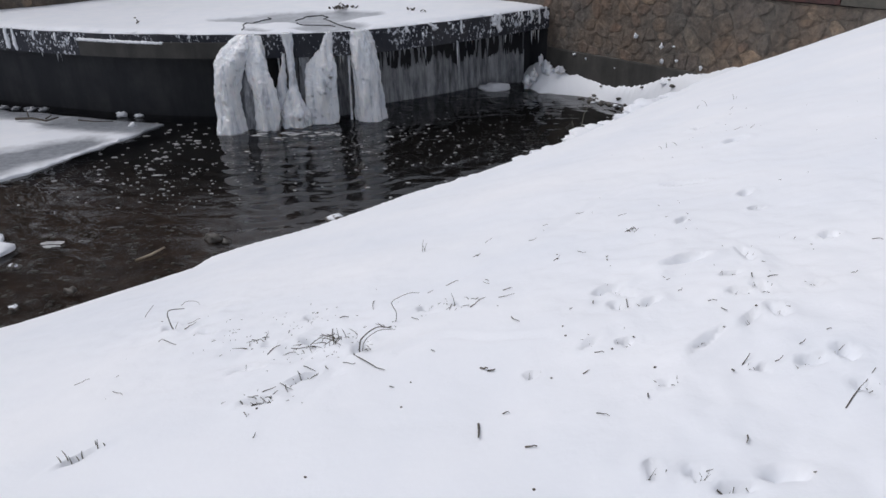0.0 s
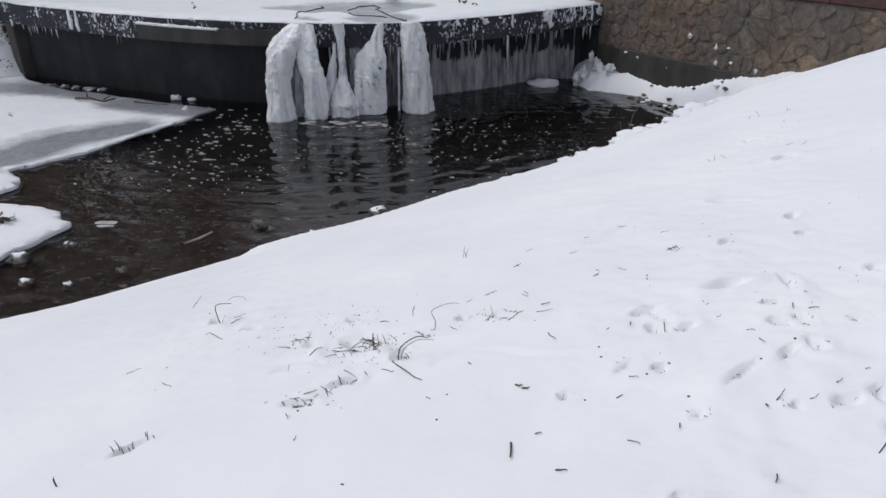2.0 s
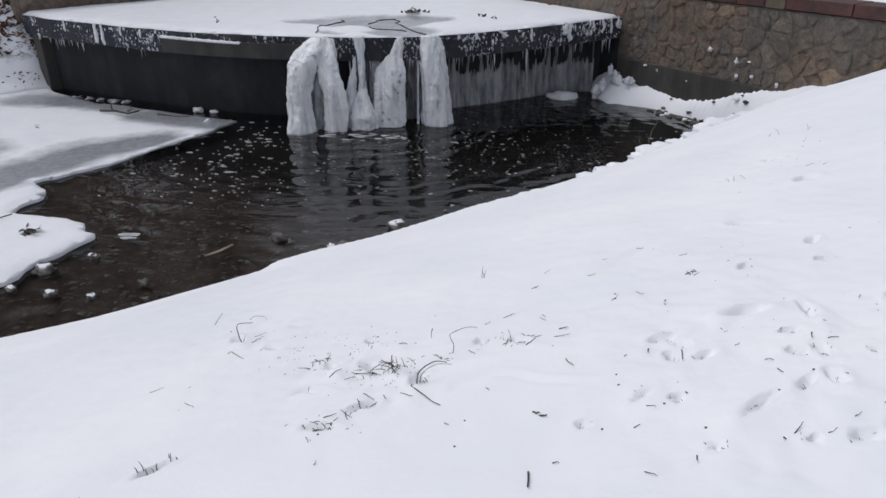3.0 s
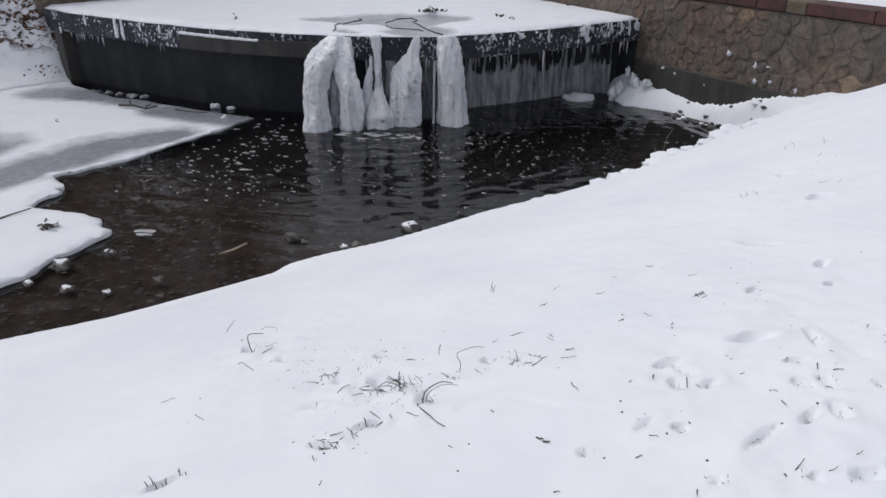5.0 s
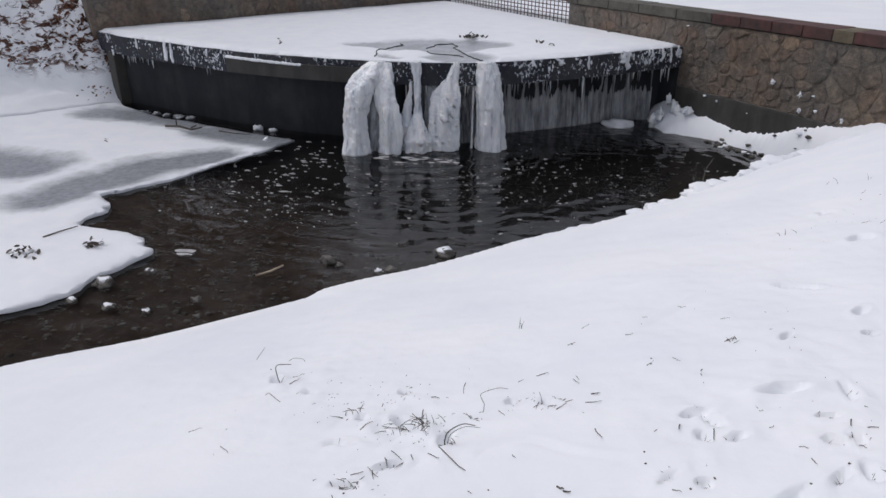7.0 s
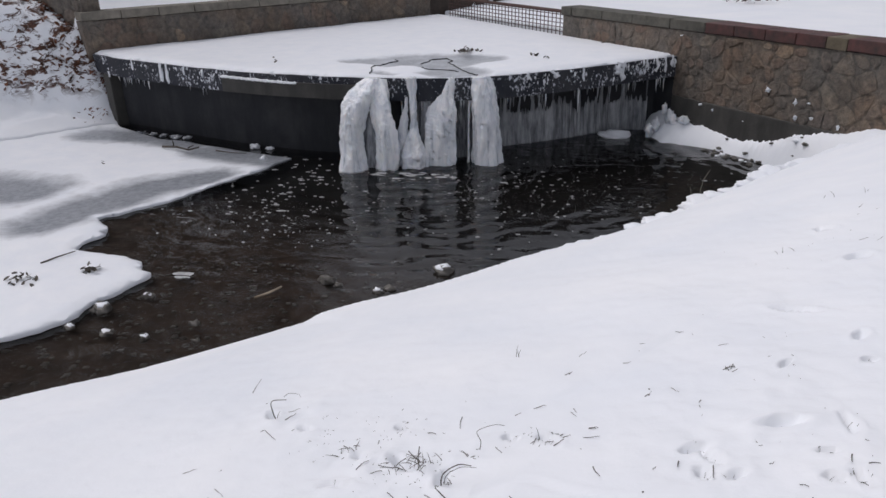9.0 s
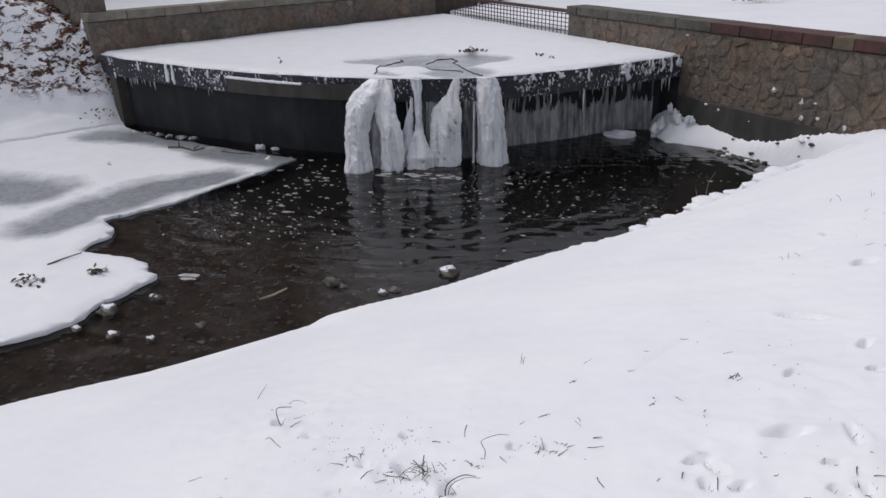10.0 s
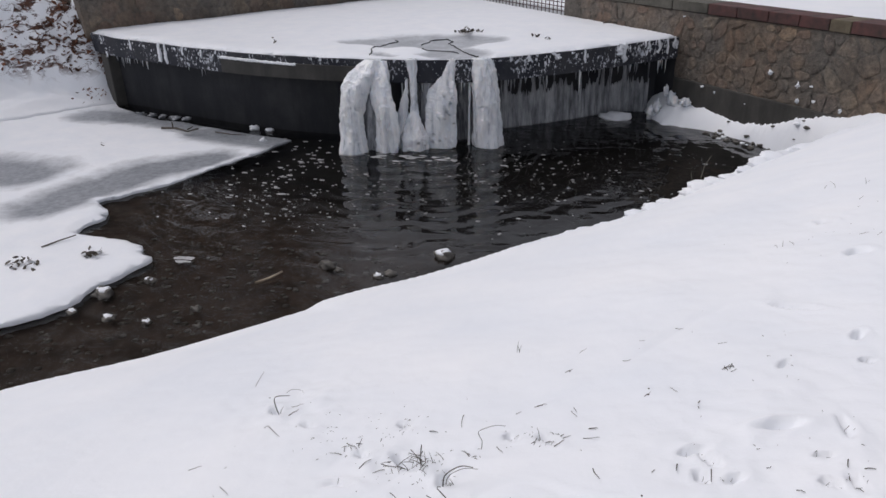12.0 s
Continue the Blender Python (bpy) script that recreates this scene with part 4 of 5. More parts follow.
def twig(pts, r, mat, label, name="twig", branch=()):
    bm = bmesh.new()
    tube(bm, pts, np.linspace(r, r * 0.55, len(pts)), 6)
    for b in branch:
        tube(bm, b, np.linspace(r * 0.6, r * 0.3, len(b)), 5)
    return tagged(part(name, bm, mat, smooth=True), label, name)


twig([(-2.95, 5.72, 0.0), (-2.84, 5.81, 0.02), (-2.76, 5.93, 0.035)], 0.016, STRAW, "bleached pale stick lying in shallow water", "stick")
twig([(-6.72, 10.33, 0.085), (-6.45, 10.30, 0.10), (-6.2, 10.22, 0.08), (-6.03, 10.26, 0.12)], 0.022, TWIG, "dark forked stick lying on the ice shelf", "stick",
     [[(-6.5, 10.3, 0.12), (-6.52, 10.33, 0.2)], [(-6.2, 10.22, 0.11), (-6.08, 10.2, 0.17)]])
twig([(-5.40, 5.90, 0.105), (-5.33, 6.06, 0.11), (-5.25, 6.24, 0.105)], 0.010, TWIG, "thin dark stick lying on the ice shelf", "stick")
twig([(-5.75, 10.28, 0.07), (-5.45, 10.2, 0.07), (-5.2, 10.22, 0.06)], 0.012, TWIG, "thin dark stick lying on the ice shelf", "stick")


def foam_bits(name, count, place, size, label):
    verts, faces = [], []
    for i in range(count):
        x, y = place()
        a0, n, r = rnd.uniform(0, 6), rnd.randint(6, 9), size()
        base = len(verts)
        for j in range(n):
            a = math.tau * j / n
            q = r * rnd.uniform(0.35, 1.25)
            verts.append((x + q * math.cos(a + a0) * 1.9, y + q * math.sin(a + a0) * 0.8, 0.003))
        for j in range(n):
            verts.append((x + (verts[base + j][0] - x) * 0.75, y + (verts[base + j][1] - y) * 0.75, 0.009))
        faces += [(base + j, base + (j + 1) % n, base + n + (j + 1) % n, base + n + j) for j in range(n)]
        faces.append(tuple(base + n + j for j in range(n)))
    tagged(solid(name, verts, faces, FOAM), label, "foam", kind="stuff")


foam_bits("foam_flecks", 330, lambda: (rnd.gauss(-1.4, 1.5), rnd.gauss(9.2, 0.75)), lambda: rnd.uniform(0.004, 0.010) + 0.012 * rnd.random() ** 4, "small white foam flecks drifting on dark water")
foam_bits("foam_patches", 42, lambda: (rnd.gauss(-4.0, 0.42), rnd.gauss(9.0, 0.6)), lambda: rnd.uniform(0.008, 0.03) + 0.02 * rnd.random() ** 3, "thin pale foam patches drifting on dark water")
foam_bits("foam_flecks", 120, lambda: (rnd.gauss(-3.2, 0.8), rnd.gauss(7.9, 0.6)), lambda: rnd.uniform(0.004, 0.012) + 0.012 * rnd.random() ** 4, "small white foam flecks drifting on dark water")
foam_bits("splash_foam", 26, lambda: (rnd.gauss(-2.7, 0.5), rnd.gauss(9.66, 0.10)), lambda: rnd.uniform(0.015, 0.06), "pale foam rings under the frozen fall")
foam_bits("ice_flakes", 3, lambda: (rnd.uniform(-4.0, -3.75), rnd.uniform(5.95, 6.12)), lambda: rnd.uniform(0.03, 0.055), "thin pale ice flakes at the shelf edge")


def snow_lump(x, y, z, size, seed, label, mat=None, group="", rough=0.55):
    bm = bmesh.new()
    blob(bm, (x, y, z), size, seed * 1.7, 3, rough)
    return tagged(part("snow_lump", bm, mat or SNOW, smooth=True), label, "snow lump", group)


for i, (x, y, z, sx, sz) in enumerate([(1.30, 12.28, 0.36, 0.07, 0.16), (1.22, 12.24, 0.52, 0.05, 0.12), (1.38, 12.22, 0.30, 0.09, 0.12), (1.10, 12.2, 0.22, 0.08, 0.14),
                                       (1.52, 12.10, 0.36, 0.10, 0.07), (1.0, 12.2, 0.12, 0.08, 0.12)]):
    snow_lump(x, y + 0.04, z * 0.9, (sx * 0.75, sx * 0.6, sz * 0.75), 90 + i, "ragged frozen splash in the corner beside the wall", ICE, "frozen splashes in the corner", 0.9)
snow_lump(0.45, 12.22, 0.0, (0.24, 0.12, 0.11), 2, "flat lump of snow on a stone in the water")
snow_lump(-5.3, 10.72, 0.03, (0.08, 0.06, 0.055), 3, "small lump of snow by the recessed wall")
snow_lump(-5.02, 10.68, 0.02, (0.07, 0.05, 0.025), 4, "small lump of snow by the recessed wall")
snow_lump(-4.86, 10.1, 0.03, (0.045, 0.07, 0.035), 5, "curved lump of snow on thin grey ice")
for i, (x, y) in enumerate([(-7.75, 11.32), (-7.5, 11.3), (-7.25, 11.2), (-7.0, 11.16), (-6.75, 11.12)]):
    snow_lump(x, y, 0.02, (0.085 - 0.02 * (i % 3), 0.06, 0.03), 20 + i, "broken piece of grey ice under the slab", RIME, "broken ice under the slab", 1.1)
for i, (x, y, r) in enumerate([(0.62, 6.36, 0.06), (0.74, 6.46, 0.05), (0.97, 6.72, 0.06), (1.06, 6.80, 0.085), (1.19, 6.90, 0.06), (1.32, 7.02, 0.05), (1.68, 7.45, 0.07), (1.80, 7.54, 0.09),
                               (1.92, 7.66, 0.06), (0.45, 6.10, 0.05), (1.5, 7.22, 0.05), (2.05, 7.8, 0.05)]):
    x, y = x + 0.05, y - 0.07
    snow_lump(x, y, ground_z(x, y) + r * 0.05, (r * 1.6, r * 1.3, r * 0.7), 40 + i, "clod of snow on the bank's edge", None, "snow clods on the bank edge", 0.45)

# ---------------------------------------------------------------- leaf litter


def leaves(name, spots, size, label, mat=None, kind="stuff", category="dead leaves"):
    verts, faces = [], []
    for x, y, z in spots:
        r, turn = size * rnd.uniform(0.6, 1.3), Euler((rnd.uniform(-0.9, 0.9), rnd.uniform(-0.9, 0.9), rnd.uniform(0, 6.3))).to_matrix()
        base = len(verts)
        curl = rnd.uniform(-0.4, 0.4)
        for px, py in ((-1, 0), (-0.3, 0.5), (0.5, 0.42), (1, 0), (0.5, -0.42), (-0.3, -0.5)):
            v = turn @ Vector((px * r, py * r, curl * py * py * r * 2 + 0.15 * curl * px * r))
            verts.append((x + v.x, y + v.y, z + v.z))
        faces += [(base, base + 1, base + 4 + 1), (base + 1, base + 2, base + 4, base + 5), (base + 2, base + 3, base + 4)]
    return tagged(solid(name, verts, faces, mat or LEAF, smooth=False), label, category, kind=kind)


spots = []
while len(spots) < 1150:
    x, y = rnd.choice((rnd.uniform(-13.0, -8.8), rnd.uniform(-10.2, -8.8))), rnd.uniform(10.8, 15.0)
    if noise.noise((x * 1.6, y * 1.6, 5.0)) + 0.6 * noise.noise((x * 4.1, y * 4.1, 2.0)) < rnd.uniform(-0.35, 0.35):
        continue
    if ground_z(x, y, "leafy") > rnd.uniform(0.1, 0.9) and ground_z(x, y) < 2.6:
        spots.append((x, y, ground_z(x, y) + rnd.uniform(0.0, 0.05)))
leaves("leaf_litter", spots, 0.06, "reddish brown dead leaves sticking out of patchy snow")
leaves("bank_litter", [(rnd.gauss(-8.95, 0.12), rnd.gauss(11.75, 0.16), 0.12 + rnd.uniform(0, 0.25)) for _ in range(50)], 0.03, "dark leaf scraps and grass at the slope's foot")


def leaf_clump(x, y, z, spread, n, label):
    leaves("leaf_clump", [(x + rnd.gauss(0, spread), y + rnd.gauss(0, spread * 0.6), z + abs(rnd.gauss(0, 0.03))) for _ in range(n)], 0.034, label, TWIG, "stuff", "leaf clump")


leaf_clump(-4.77, 5.82, 0.10, 0.06, 22, "dark withered leaves lying on the ice shelf")
leaf_clump(-5.29, 5.51, 0.11, 0.10, 26, "dark withered leaves lying on the ice shelf")
leaf_clump(-7.0, 9.2, 0.11, 0.02, 3, "dark withered leaf on the ice shelf")
leaf_clump(-2.06, 12.44, SLAB + 0.07, 0.09, 46, "dark twiggy leaf tuft lying on the slab's snow")
leaf_clump(-0.87, 12.14, SLAB + 0.06, 0.05, 8, "dark leaf scraps lying on the slab's snow")
leaf_clump(-0.67, 11.9, SLAB + 0.06, 0.03, 5, "dark leaf scraps lying on the slab's snow")
leaf_clump(-5.0, 11.2, SLAB + 0.06, 0.02, 4, "dark leaf scraps lying on the slab's snow")
leaf_clump(2.85, 15.2, 1.9, 0.22, 110, "dark withered tuft in the upper snow field")
twig([(0.15, 13.7, SLAB + 0.06), (0.3, 13.78, SLAB + 0.065), (0.5, 13.7, SLAB + 0.06)], 0.012, TWIG, "thin dark twig lying on the slab's snow")

# ---------------------------------------------------------------- twigs and grass in the near snow


def lying(spans, r, mat, label, name="twig"):
    for x0, y0, x1, y1 in spans:
        n, bend = 4, rnd.uniform(-0.15, 0.15)
        pts = []
        for i in range(n + 1):
            t = i / n
            x, y = x0 + (x1 - x0) * t - (y1 - y0) * bend * t * (1 - t), y0 + (y1 - y0) * t + (x1 - x0) * bend * t * (1 - t)
            pts.append((x, y, ground_z(x, y) + r * 0.5 + 0.010 * t * rnd.uniform(0.2, 1)))
        ob = twig(pts, r * rnd.uniform(0.8, 1.2), mat, label, name)
        ob["group"] = "scattered twigs on the snow"


SUNK = "thin dark twig half sunk in snow"
lying([(-0.912, 2.098, -0.883, 2.130), (-0.515, 1.728, -0.489, 1.769), (-0.255, 2.039, -0.246, 1.955), (0.050, 1.805, 0.077, 1.828), (0.158, 1.695, 0.175, 1.636), (-0.348, 1.942, -0.319, 1.932),
       (-0.250, 1.612, -0.157, 1.501), (0.370, 1.703, 0.362, 1.658), (0.621, 1.584, 0.635, 1.569), (0.760, 1.698, 0.746, 1.655), (0.591, 1.272, 0.614, 1.300), (0.569, 1.263, 0.568, 1.248),
       (0.398, 1.222, 0.393, 1.200), (0.525, 1.052, 0.511, 1.020), (0.431, 0.918, 0.445, 0.913), (0.953, 1.606, 0.960, 1.596)], 0.0015, TWIG, "short dark twig lying on snow")
lying([(-1.226, 2.449, -1.259, 2.596), (-0.940, 2.188, -0.887, 2.180), (-0.962, 2.006, -0.947, 2.013), (-0.947, 2.013, -0.871, 1.935), (-0.613, 1.892, -0.560, 1.844), (-0.457, 1.762, -0.358, 1.717),
       (-0.276, 1.592, -0.235, 1.548), (-0.455, 1.473, -0.423, 1.485), (-0.423, 1.518, -0.378, 1.467), (-0.406, 1.507, -0.388, 1.460), (-0.474, 1.458, -0.425, 1.430), (-0.466, 1.417, -0.434, 1.414),
       (-0.502, 1.446, -0.488, 1.430), (-0.474, 1.386, -0.458, 1.357), (-0.416, 1.266, -0.411, 1.275), (0.010, 1.864, 0.047, 1.847), (-0.028, 2.078, 0.001, 2.064), (-0.117, 1.826, -0.093, 1.783)], 0.0012, TWIG, SUNK)
lying([(-0.083, 2.035, -0.067, 2.048), (0.145, 1.897, 0.165, 1.884), (0.097, 2.043, 0.107, 2.005), (-0.047, 1.571, -0.037, 1.553), (-0.135, 1.415, -0.123, 1.402), (-0.933, 1.646, -0.877, 1.594),
       (-0.384, 1.813, -0.324, 1.777), (-0.385, 1.843, -0.305, 1.706), (-0.357, 1.867, -0.310, 1.680), (-0.393, 1.733, -0.360, 1.727), (-0.354, 1.745, -0.293, 1.668), (-0.344, 1.828, -0.346, 1.757),
       (-0.394, 1.535, -0.366, 1.512), (-0.382, 1.603, -0.339, 1.553), (-0.321, 1.584, -0.306, 1.550), (-1.105, 1.745, -1.06, 1.755)], 0.0012, TWIG, SUNK)
lying([(0.465, 2.031, 0.455, 2.004), (0.578, 2.203, 0.592, 2.199), (0.955, 1.914, 0.937, 1.883), (0.312, 1.676, 0.302, 1.656), (0.327, 1.418, 0.346, 1.406), (0.290, 1.335, 0.304, 1.340),
       (0.448, 1.676, 0.439, 1.611), (0.634, 1.533, 0.635, 1.499), (0.745, 1.642, 0.758, 1.577), (0.782, 1.656, 0.804, 1.651), (0.712, 1.307, 0.724, 1.312), (0.785, 1.354, 0.791, 1.348),
       (0.650, 1.265, 0.664, 1.266), (0.291, 1.172, 0.313, 1.158), (0.116, 1.226, 0.129, 1.221), (0.581, 0.934, 0.581, 0.927), (1.099, 1.805, 1.111, 1.777), (0.570, 1.764, 0.575, 1.753)], 0.0012, TWIG, SUNK)
lying([(0.576, 1.677, 0.584, 1.673), (0.145, 1.900, 0.171, 1.888), (0.555, 2.225, 0.580, 2.245), (0.590, 2.26, 0.575, 2.215), (0.060, 2.305, 0.085, 2.32), (0.31, 2.08, 0.33, 2.095),
       (-0.02, 2.08, 0.012, 2.068), (0.390, 2.125, 0.408, 2.08), (0.455, 1.995, 0.453, 1.965), (1.55, 4.22, 1.58, 4.26), (1.33, 3.51, 1.365, 3.50), (1.385, 3.455, 1.41, 3.475),
       (0.105, 2.475, 0.13, 2.50), (0.255, 2.355, 0.28, 2.343), (0.32, 2.53, 0.337, 2.505), (0.455, 2.63, 0.48, 2.61), (0.57, 2.42, 0.60, 2.418), (0.09, 2.02, 0.108, 1.975), (0.13, 1.845, 0.175, 1.84)], 0.0011, TWIG, SUNK)
lying([(0.074, 1.433, 0.090, 1.415), (0.090, 1.415, 0.106, 1.408), (0.067, 1.196, 0.066, 1.136), (0.151, 1.093, 0.172, 1.087)], 0.0022, TWIG, "short dark bark scrap lying on snow", "bark_scrap")
lying([(0.701, 1.090, 0.795, 1.186)], 0.0011, TWIG, "long thin stick lying slantwise on snow", "stick")

for i, (x, y) in enumerate([(-1.080, 2.290), (-0.435, 2.023), (-0.259, 1.089), (-0.098, 1.309), (-0.087, 1.423), (-0.446, 1.395), (0.698, 1.500), (0.156, 0.964), (0.326, 2.124), (0.274, 1.560),
                            (0.276, 1.517), (0.200, 1.378), (0.225, 1.343), (0.366, 1.421), (0.609, 1.436), (0.536, 1.375), (0.433, 1.315), (0.421, 1.461), (0.565, 2.236), (0.075, 2.313), (0.322, 2.087)]):
    bm = bmesh.new()
    blob(bm, (x, y, ground_z(x, y) + 0.001), (0.0034, 0.0028, 0.002), i, 1, 0.6)
    tagged(part("dirt_crumb", bm, TWIG, smooth=True), "small dark crumb of dirt on snow", "dirt crumb", "dirt crumbs on the snow")


def grass_tuft(x, y, n, height, lean, spread, seed):
    """Dry blades that poke through the snow, some bent flat."""
    q = random.Random(seed)
    tuft = tagged(new("grass_tuft"), "dry greyish grass blades poking through snow", "grass tuft", "grass tufts on the bank")
    tuft.location = (x, y, ground_z(x, y))
    for _ in range(int(n * 1.5)):
        px, py = q.gauss(0, spread), q.gauss(0, spread * 0.55)
        z = ground_z(x + px, y + py) - tuft.location.z
        a, h = q.uniform(0, 6.3), height * q.uniform(0.5, 1.2)
        out = lean * q.uniform(0.3, 1.3)
        pts = [(px + math.cos(a) * h * out * t * t, py + math.sin(a) * h * out * t * t, z - 0.004 + h * (t - 0.45 * out * t * t)) for t in (0, 0.3, 0.6, 0.85, 1)]
        pts = [(u, v, max(w, z + 0.002) if i else w) for i, (u, v, w) in enumerate(pts)]
        bm = bmesh.new()
        tube(bm, pts, [0.0012, 0.0013, 0.0011, 0.0008, 0.0003], 4)
        part("blade", bm, GRASS if q.random() < 0.6 else TWIG, tuft, smooth=True)


for i, (x, y, n, h, lean, spread) in enumerate([
        (-0.345, 1.750, 18, 0.034, 1.5, 0.036), (-0.360, 1.530, 5, 0.032, 1.0, 0.020), (-0.445, 1.430, 5, 0.020, 1.5, 0.022), (-0.838, 1.284, 5, 0.034, 0.35, 0.012), (-0.803, 1.325, 2, 0.026, 0.3, 0.010),
        (-0.928, 1.151, 2, 0.030, 0.3, 0.004), (-0.960, 2.130, 4, 0.030, 0.8, 0.010), (-0.580, 1.860, 7, 0.024, 1.6, 0.034), (0.020, 1.858, 8, 0.022, 1.4, 0.026), (-0.240, 1.630, 4, 0.028, 1.0, 0.012),
        (-0.180, 1.780, 4, 0.020, 1.5, 0.022), (-0.128, 2.538, 2, 0.055, 0.3, 0.010), (1.05, 3.5, 3, 0.04, 0.7, 0.04), (1.6, 4.6, 3, 0.05, 0.6, 0.06), (0.57, 2.235, 3, 0.022, 1.4, 0.014)]):
    grass_tuft(x, y, n, h, lean, spread, 100 + i)

# fine grass scraps strewn on the snow
verts, faces = [], []
for cx, cy, spread, count in ((-0.35, 1.74, 0.08, 60), (-0.62, 1.9, 0.16, 46), (-0.42, 1.95, 0.08, 22), (-0.44, 1.44, 0.05, 14), (0.0, 1.86, 0.07, 16), (0.65, 1.7, 0.2, 14), (0.9, 2.4, 0.4, 16), (1.3, 3.6, 0.5, 24)) + tuple((d[0], d[1], 0.011, 5) for d in DENTS):
    for _ in range(count):
        x, y = rnd.gauss(cx, spread), rnd.gauss(cy, spread * 0.7)
        a, h = rnd.uniform(0, 6.3), rnd.uniform(0.003, 0.013)
        x2, y2, z = x + h * math.cos(a), y + h * math.sin(a), ground_z(x, y)
        z2, w = ground_z(x2, y2) + rnd.uniform(0, 0.004), 0.0008
        ox, oy = -w * math.sin(a), w * math.cos(a)
        base = len(verts)
        verts += [(x - ox, y - oy, z), (x + ox, y + oy, z), (x, y, z + 0.0022), (x2, y2, z2 + 0.001)]
        faces += [(base, base + 3, base + 2), (base + 1, base + 2, base + 3), (base, base + 1, base + 3)]
tagged(solid("grass_scraps", verts, faces, GRASS, smooth=False), "fine dry grass scraps strewn on the snow", "grass scraps", kind="stuff")

# stems that stand out of the snow, bent over at their tips
for pts, r in (([(-0.958, 2.126, -0.01), (-0.968, 2.121, 0.036), (-0.966, 2.122, 0.082), (-0.920, 2.145, 0.079)], 0.0023),
               ([(-0.238, 1.625, -0.01), (-0.231, 1.627, 0.039), (-0.191, 1.634, 0.071), (-0.156, 1.641, 0.067)], 0.0020),
               ([(-0.233, 1.632, -0.01), (-0.222, 1.634, 0.035), (-0.186, 1.638, 0.063), (-0.145, 1.648, 0.060)], 0.0011),
               ([(-0.164, 1.821, -0.01), (-0.160, 1.822, 0.030), (-0.170, 1.820, 0.066), (-0.124, 1.826, 0.089), (-0.092, 1.830, 0.089)], 0.0012),
               ([(-0.928, 2.142, 0.078), (-0.910, 2.149, 0.090), (-0.880, 2.160, 0.083), (-0.872, 2.163, 0.068)], 0.0009),
               ([(0.010, 1.864, -0.01), (0.004, 1.864, 0.027), (-0.004, 1.864, 0.053)], 0.0012)):
    z = ground_z(*pts[0][:2])
    line = curve_through([(x, y, z + h) for x, y, h in pts], 6)
    twig([(x + 0.0018 * noise.noise((h * 60, r * 900, 1)), y, h) for x, y, h in line], r, TWIG, "dark stem arching out of the snow", "stem")
za = ground_z(1.12, 6.86)
twig([(1.12, 6.86, za - 0.02), (1.12, 6.88, za + 0.1), (1.14, 6.9, za + 0.2), (1.19, 6.92, za + 0.29)], 0.005, GRASS, "tall dry reed stem on the bank's edge", "reed")
twig([(1.05, 6.82, za - 0.02), (1.035, 6.84, za + 0.08), (1.02, 6.85, za + 0.14)], 0.005, GRASS, "short dry reed stem on the bank's edge", "reed")

# snow caught on the wall's ledges
for i, (s, z, r) in enumerate([(3.2, 1.60, 0.035), (4.95, 1.02, 0.05), (5.42, 0.93, 0.04), (5.62, 0.95, 0.04), (5.7, 0.76, 0.035), (5.45, 0.72, 0.04), (3.75, 0.60, 0.05), (4.0, 0.56, 0.03), (6.1, 0.72, 0.035), (4.6, 0.5, 0.02)]):
    g = R0 + RU * s - RN * 0.035
    snow_lump(g[0], g[1], z, (r * 0.5, r * 0.4, r * (0.25 + 0.25 * (i % 3))), 70 + i, "small tuft of snow caught on the stone wall", None, "snow tufts on the wall", 1.2)

# ---------------------------------------------------------------- bare trees that the stream mirrors


def bare_tree(x, y, z, height, r, lean, seed):
    """A leafless tree: a tapered trunk with forking limbs and twigs."""
    q = random.Random(seed)
    tree = tagged(new("tree"), "tall leafless tree on the bank above the slope", "tree", "bare trees")
    tree.location = (x, y, z)
    axis = curve_through([(0, 0, -0.3), (lean * 0.15, 0, height * 0.3), (lean * 0.5, 0.2, height * 0.65), (lean, 0.1, height)], 6)
    bm = bmesh.new()
    tube(bm, axis, np.linspace(r, r * 0.15, len(axis)), 10)
    part("trunk", bm, TWIG, tree, "dark rough bark", True)
    for i in range(34):
        f = q.uniform(0.22, 0.97)
        p = Vector(axis[int(f * (len(axis) - 1))])
        a, h = q.uniform(0, 6.3), height * q.uniform(0.18, 0.34) * (1.25 - f)
        out = Vector((math.cos(a), math.sin(a), q.uniform(0.5, 1.1))).normalized()
        bm = bmesh.new()
        line = [p + out * h * t + Vector((0, 0, 0.25 * h * t * t)) + 0.05 * h * Vector([q.uniform(-1, 1) for _ in range(3)]) for t in (0, 0.25, 0.5, 0.75, 1)]
        tube(bm, line, np.linspace(r * 0.42 * (1.1 - f), 0.012, 5), 6)
        for t in (1, 2, 3, 3, 4, 4):
            b = Vector([q.uniform(-1, 1) for _ in range(2)] + [q.uniform(0, 1)]).normalized()
            tube(bm, [line[t], line[t] + b * h * 0.22, line[t] + b * h * 0.4 + Vector((0, 0, 0.06 * h))], [0.035, 0.022, 0.010], 5)
        part("limb", bm, TWIG, tree, "", True)


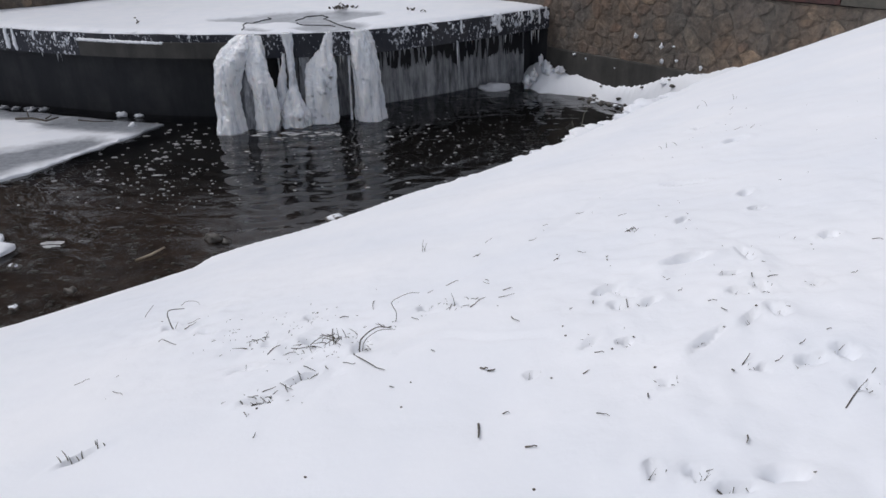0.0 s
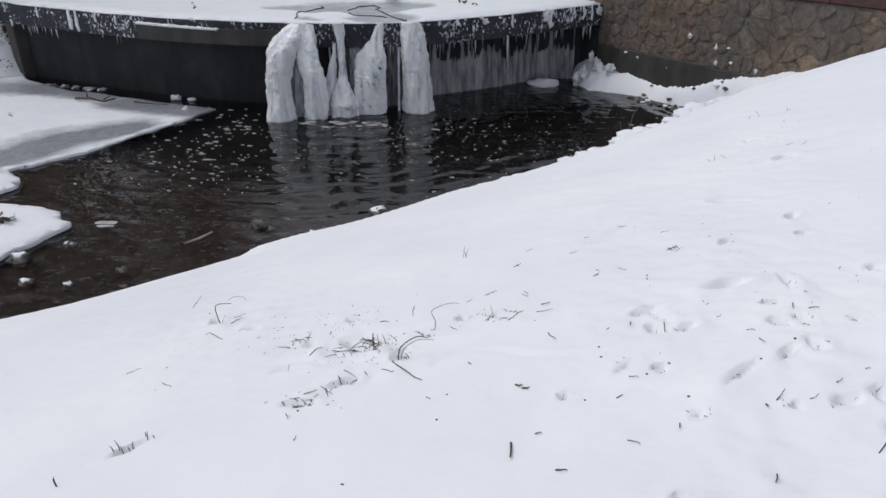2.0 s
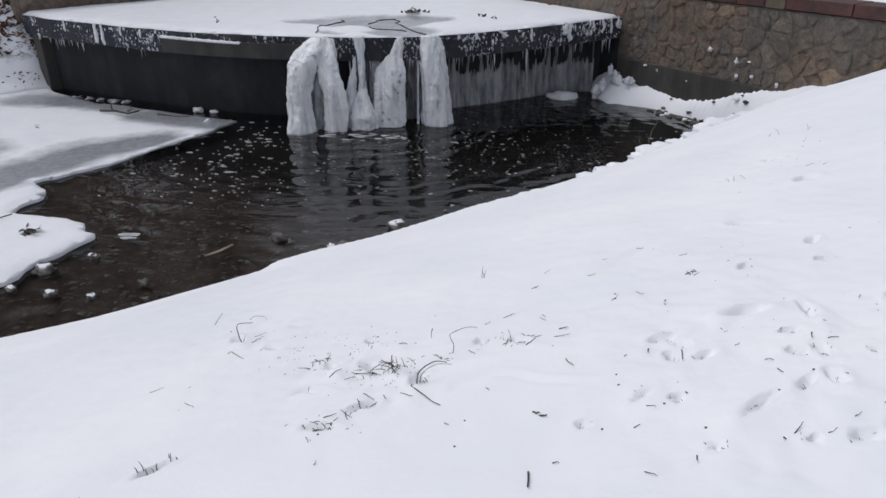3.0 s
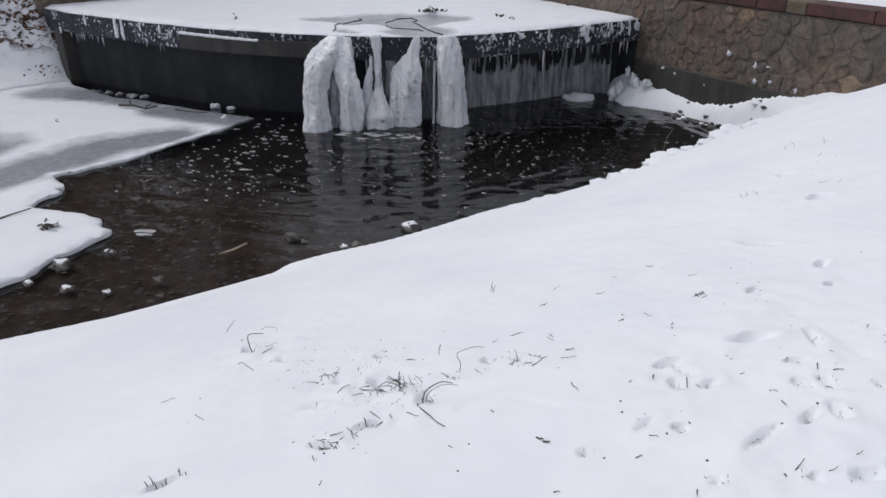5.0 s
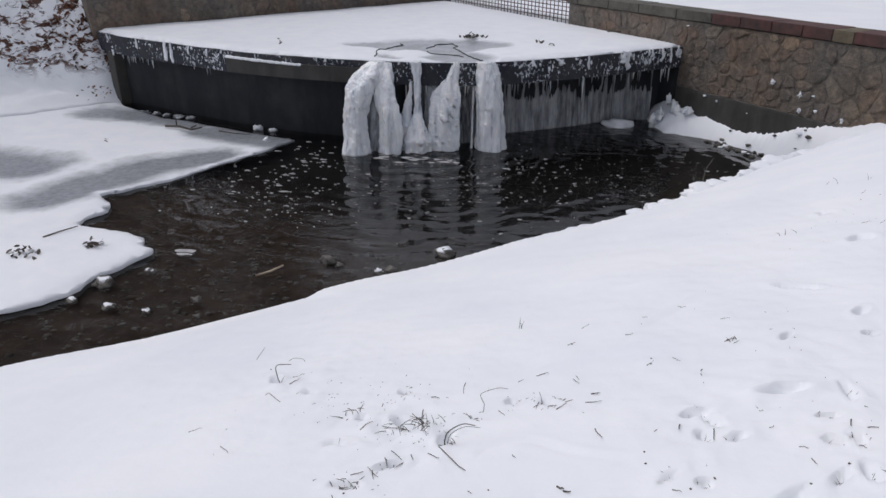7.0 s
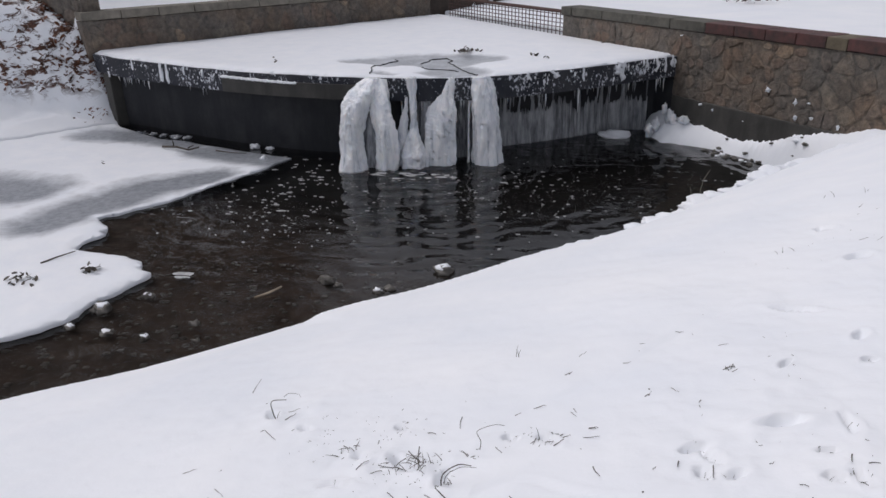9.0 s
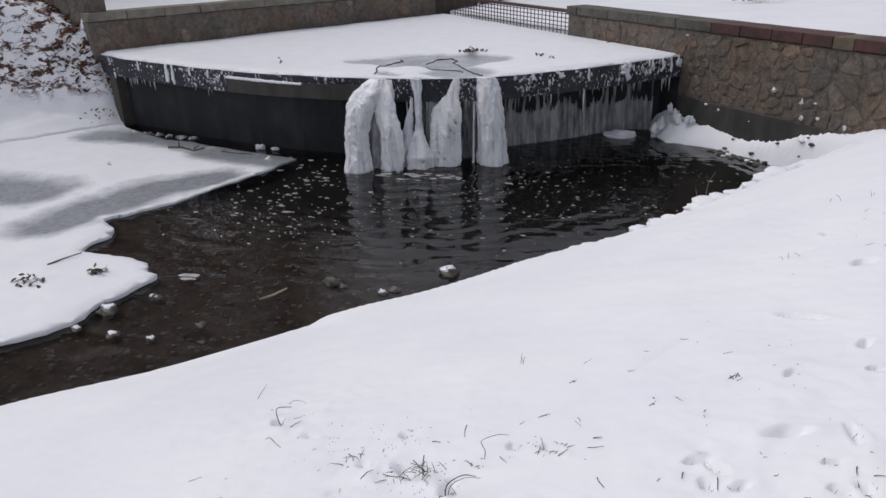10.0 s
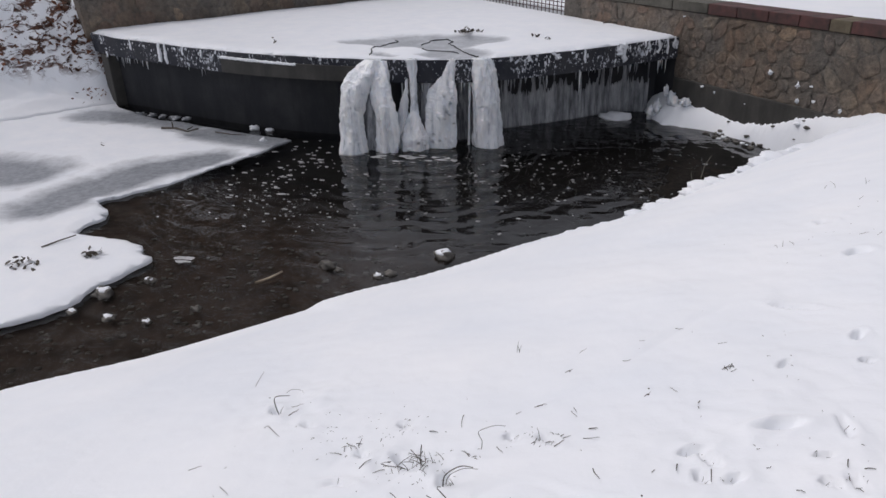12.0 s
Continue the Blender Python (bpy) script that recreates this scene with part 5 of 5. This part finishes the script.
bare_tree(-16.6, 19.7, 2.1, 15.0, 0.26, 1.2, 5)
bare_tree(-20.5, 16.0, 2.2, 13.0, 0.22, -0.8, 9)
# further trees out of view, added to dim the sky that the water mirrors
bare_tree(-13.5, 27.0, 2.0, 16.0, 0.28, 0.5, 14)
bare_tree(-24.0, 21.0, 2.2, 17.0, 0.32, 0.6, 21)
bare_tree(-19.0, 25.0, 2.1, 16.0, 0.30, -0.9, 27)
bare_tree(-25.0, 13.5, 2.3, 15.0, 0.28, 0.4, 39)
bare_tree(-15.5, 23.5, 2.1, 17.0, 0.27, -0.6, 45)
bare_tree(-12.0, 24.5, 2.0, 18.0, 0.30, 0.9, 51)
bare_tree(-18.5, 18.5, 2.1, 16.0, 0.26, 0.5, 57)
bare_tree(-22.0, 25.5, 2.2, 19.0, 0.30, 0.8, 69)




def far_wood(count, seed):
    """An unseen stand of leafless trees on the rising ground behind the slope, all twigs and trunks, added to dim the
    mirrored sky.
    """
    q = random.Random(seed)
    bm = bmesh.new()
    for _ in range(count):
        a, d, h = radians(q.uniform(24, 84)), q.uniform(27, 44), q.uniform(13, 21)
        x, y, z = -d * math.sin(a), d * math.cos(a), 2.0
        r, lean = q.uniform(0.16, 0.30), Vector((q.uniform(-0.08, 0.08), q.uniform(-0.08, 0.08), 1))
        foot = Vector((x, y, z - 0.4))
        tube(bm, [foot, foot + lean * h * 0.5, foot + lean * h], [r, r * 0.6, 0.03], 6)
        for _ in range(26):
            p, b = foot + lean * h * q.uniform(0.15, 0.95), q.uniform(0, 6.3)
            out = Vector((math.cos(b), math.sin(b), q.uniform(0.3, 1.2))).normalized()
            e = h * q.uniform(0.10, 0.22)
            tube(bm, [p, p + out * e, p + out * e * 1.6 + Vector((0, 0, 0.3 * e))], [0.07, 0.045, 0.02], 4)
            for _ in range(4):
                w = (out + 0.9 * Vector([q.uniform(-1, 1) for _ in range(3)])).normalized()
                s = p + out * e * q.uniform(0.4, 1.3)
                tube(bm, [s, s + w * e * 0.7], [0.04, 0.014], 3)
    tagged(part("far_wood", bm, TWIG, smooth=True), "unseen leafless grey-brown wood behind the leafy slope, added to dim the mirrored sky", "woods", kind="stuff")


far_wood(52, 83)

# dark stones and dirty snow at the wall's foot
for i in range(44):
    s, o = rnd.uniform(4.2, 5.75), rnd.uniform(0.06, 0.40)
    g = R0 + RU * s - RN * o
    r = rnd.uniform(0.014, 0.042)
    z = max(ground_z(g[0], g[1]), 0.0)
    bm = bmesh.new()
    blob(bm, (g[0], g[1], z + 0.2 * r), (r * 1.3, r, r * 0.6), 200 + i, 2, 0.8)
    if i % 3:
        tagged(part("stone", bm, ROCK, smooth=True), "dark wet stone at the foot of the wall", "stone", "stones at the wall's foot")
    else:
        tagged(part("snow_lump", bm, SNOW, smooth=True), "small lump of snow at the wall's foot", "snow lump", "snow lumps at the wall's foot")

# ---------------------------------------------------------------- wall pieces
coping(wall_east, R0, RU, RN, R_TOP, [(0.3, 0.9, COPING_GREY), (1.2, 0.8, COPING_GREY), (2.0, 0.9, COPING_GREY), (2.9, 0.75, COPING_GREY), (3.65, 0.55, COPING_RED),
                                      (4.2, 0.55, COPING_RED), (4.75, 0.5, COPING_RED), (5.25, 0.45, COPING_RED), (5.7, 0.3, COPING_SAND), (6.0, 0.9, COPING_RED),
                                      (6.9, 0.9, COPING_RED), (7.8, 0.9, COPING_GREY), (8.7, 0.9, COPING_RED), (9.6, 0.9, COPING_GREY), (10.5, 0.9, COPING_GREY), (11.4, 1.5, COPING_GREY)])
coping(wall_back, L0, LU, LN, L_TOP, [(-0.1 + 0.72 * i, 0.72, COPING_PALE) for i in range(11)])
stones(wall_east, R0, RU, RN, 0.3, 0.62, 9.0, 1.04, 0.215, 3)
stones(wall_back, L0, LU, LN, 0.0, 1.26, 8.2, 0.56, 0.28, 5)
stones(wall_wing, W0, -WU, WN, -4.9, 1.0, 4.85, 1.55, 0.30, 9)
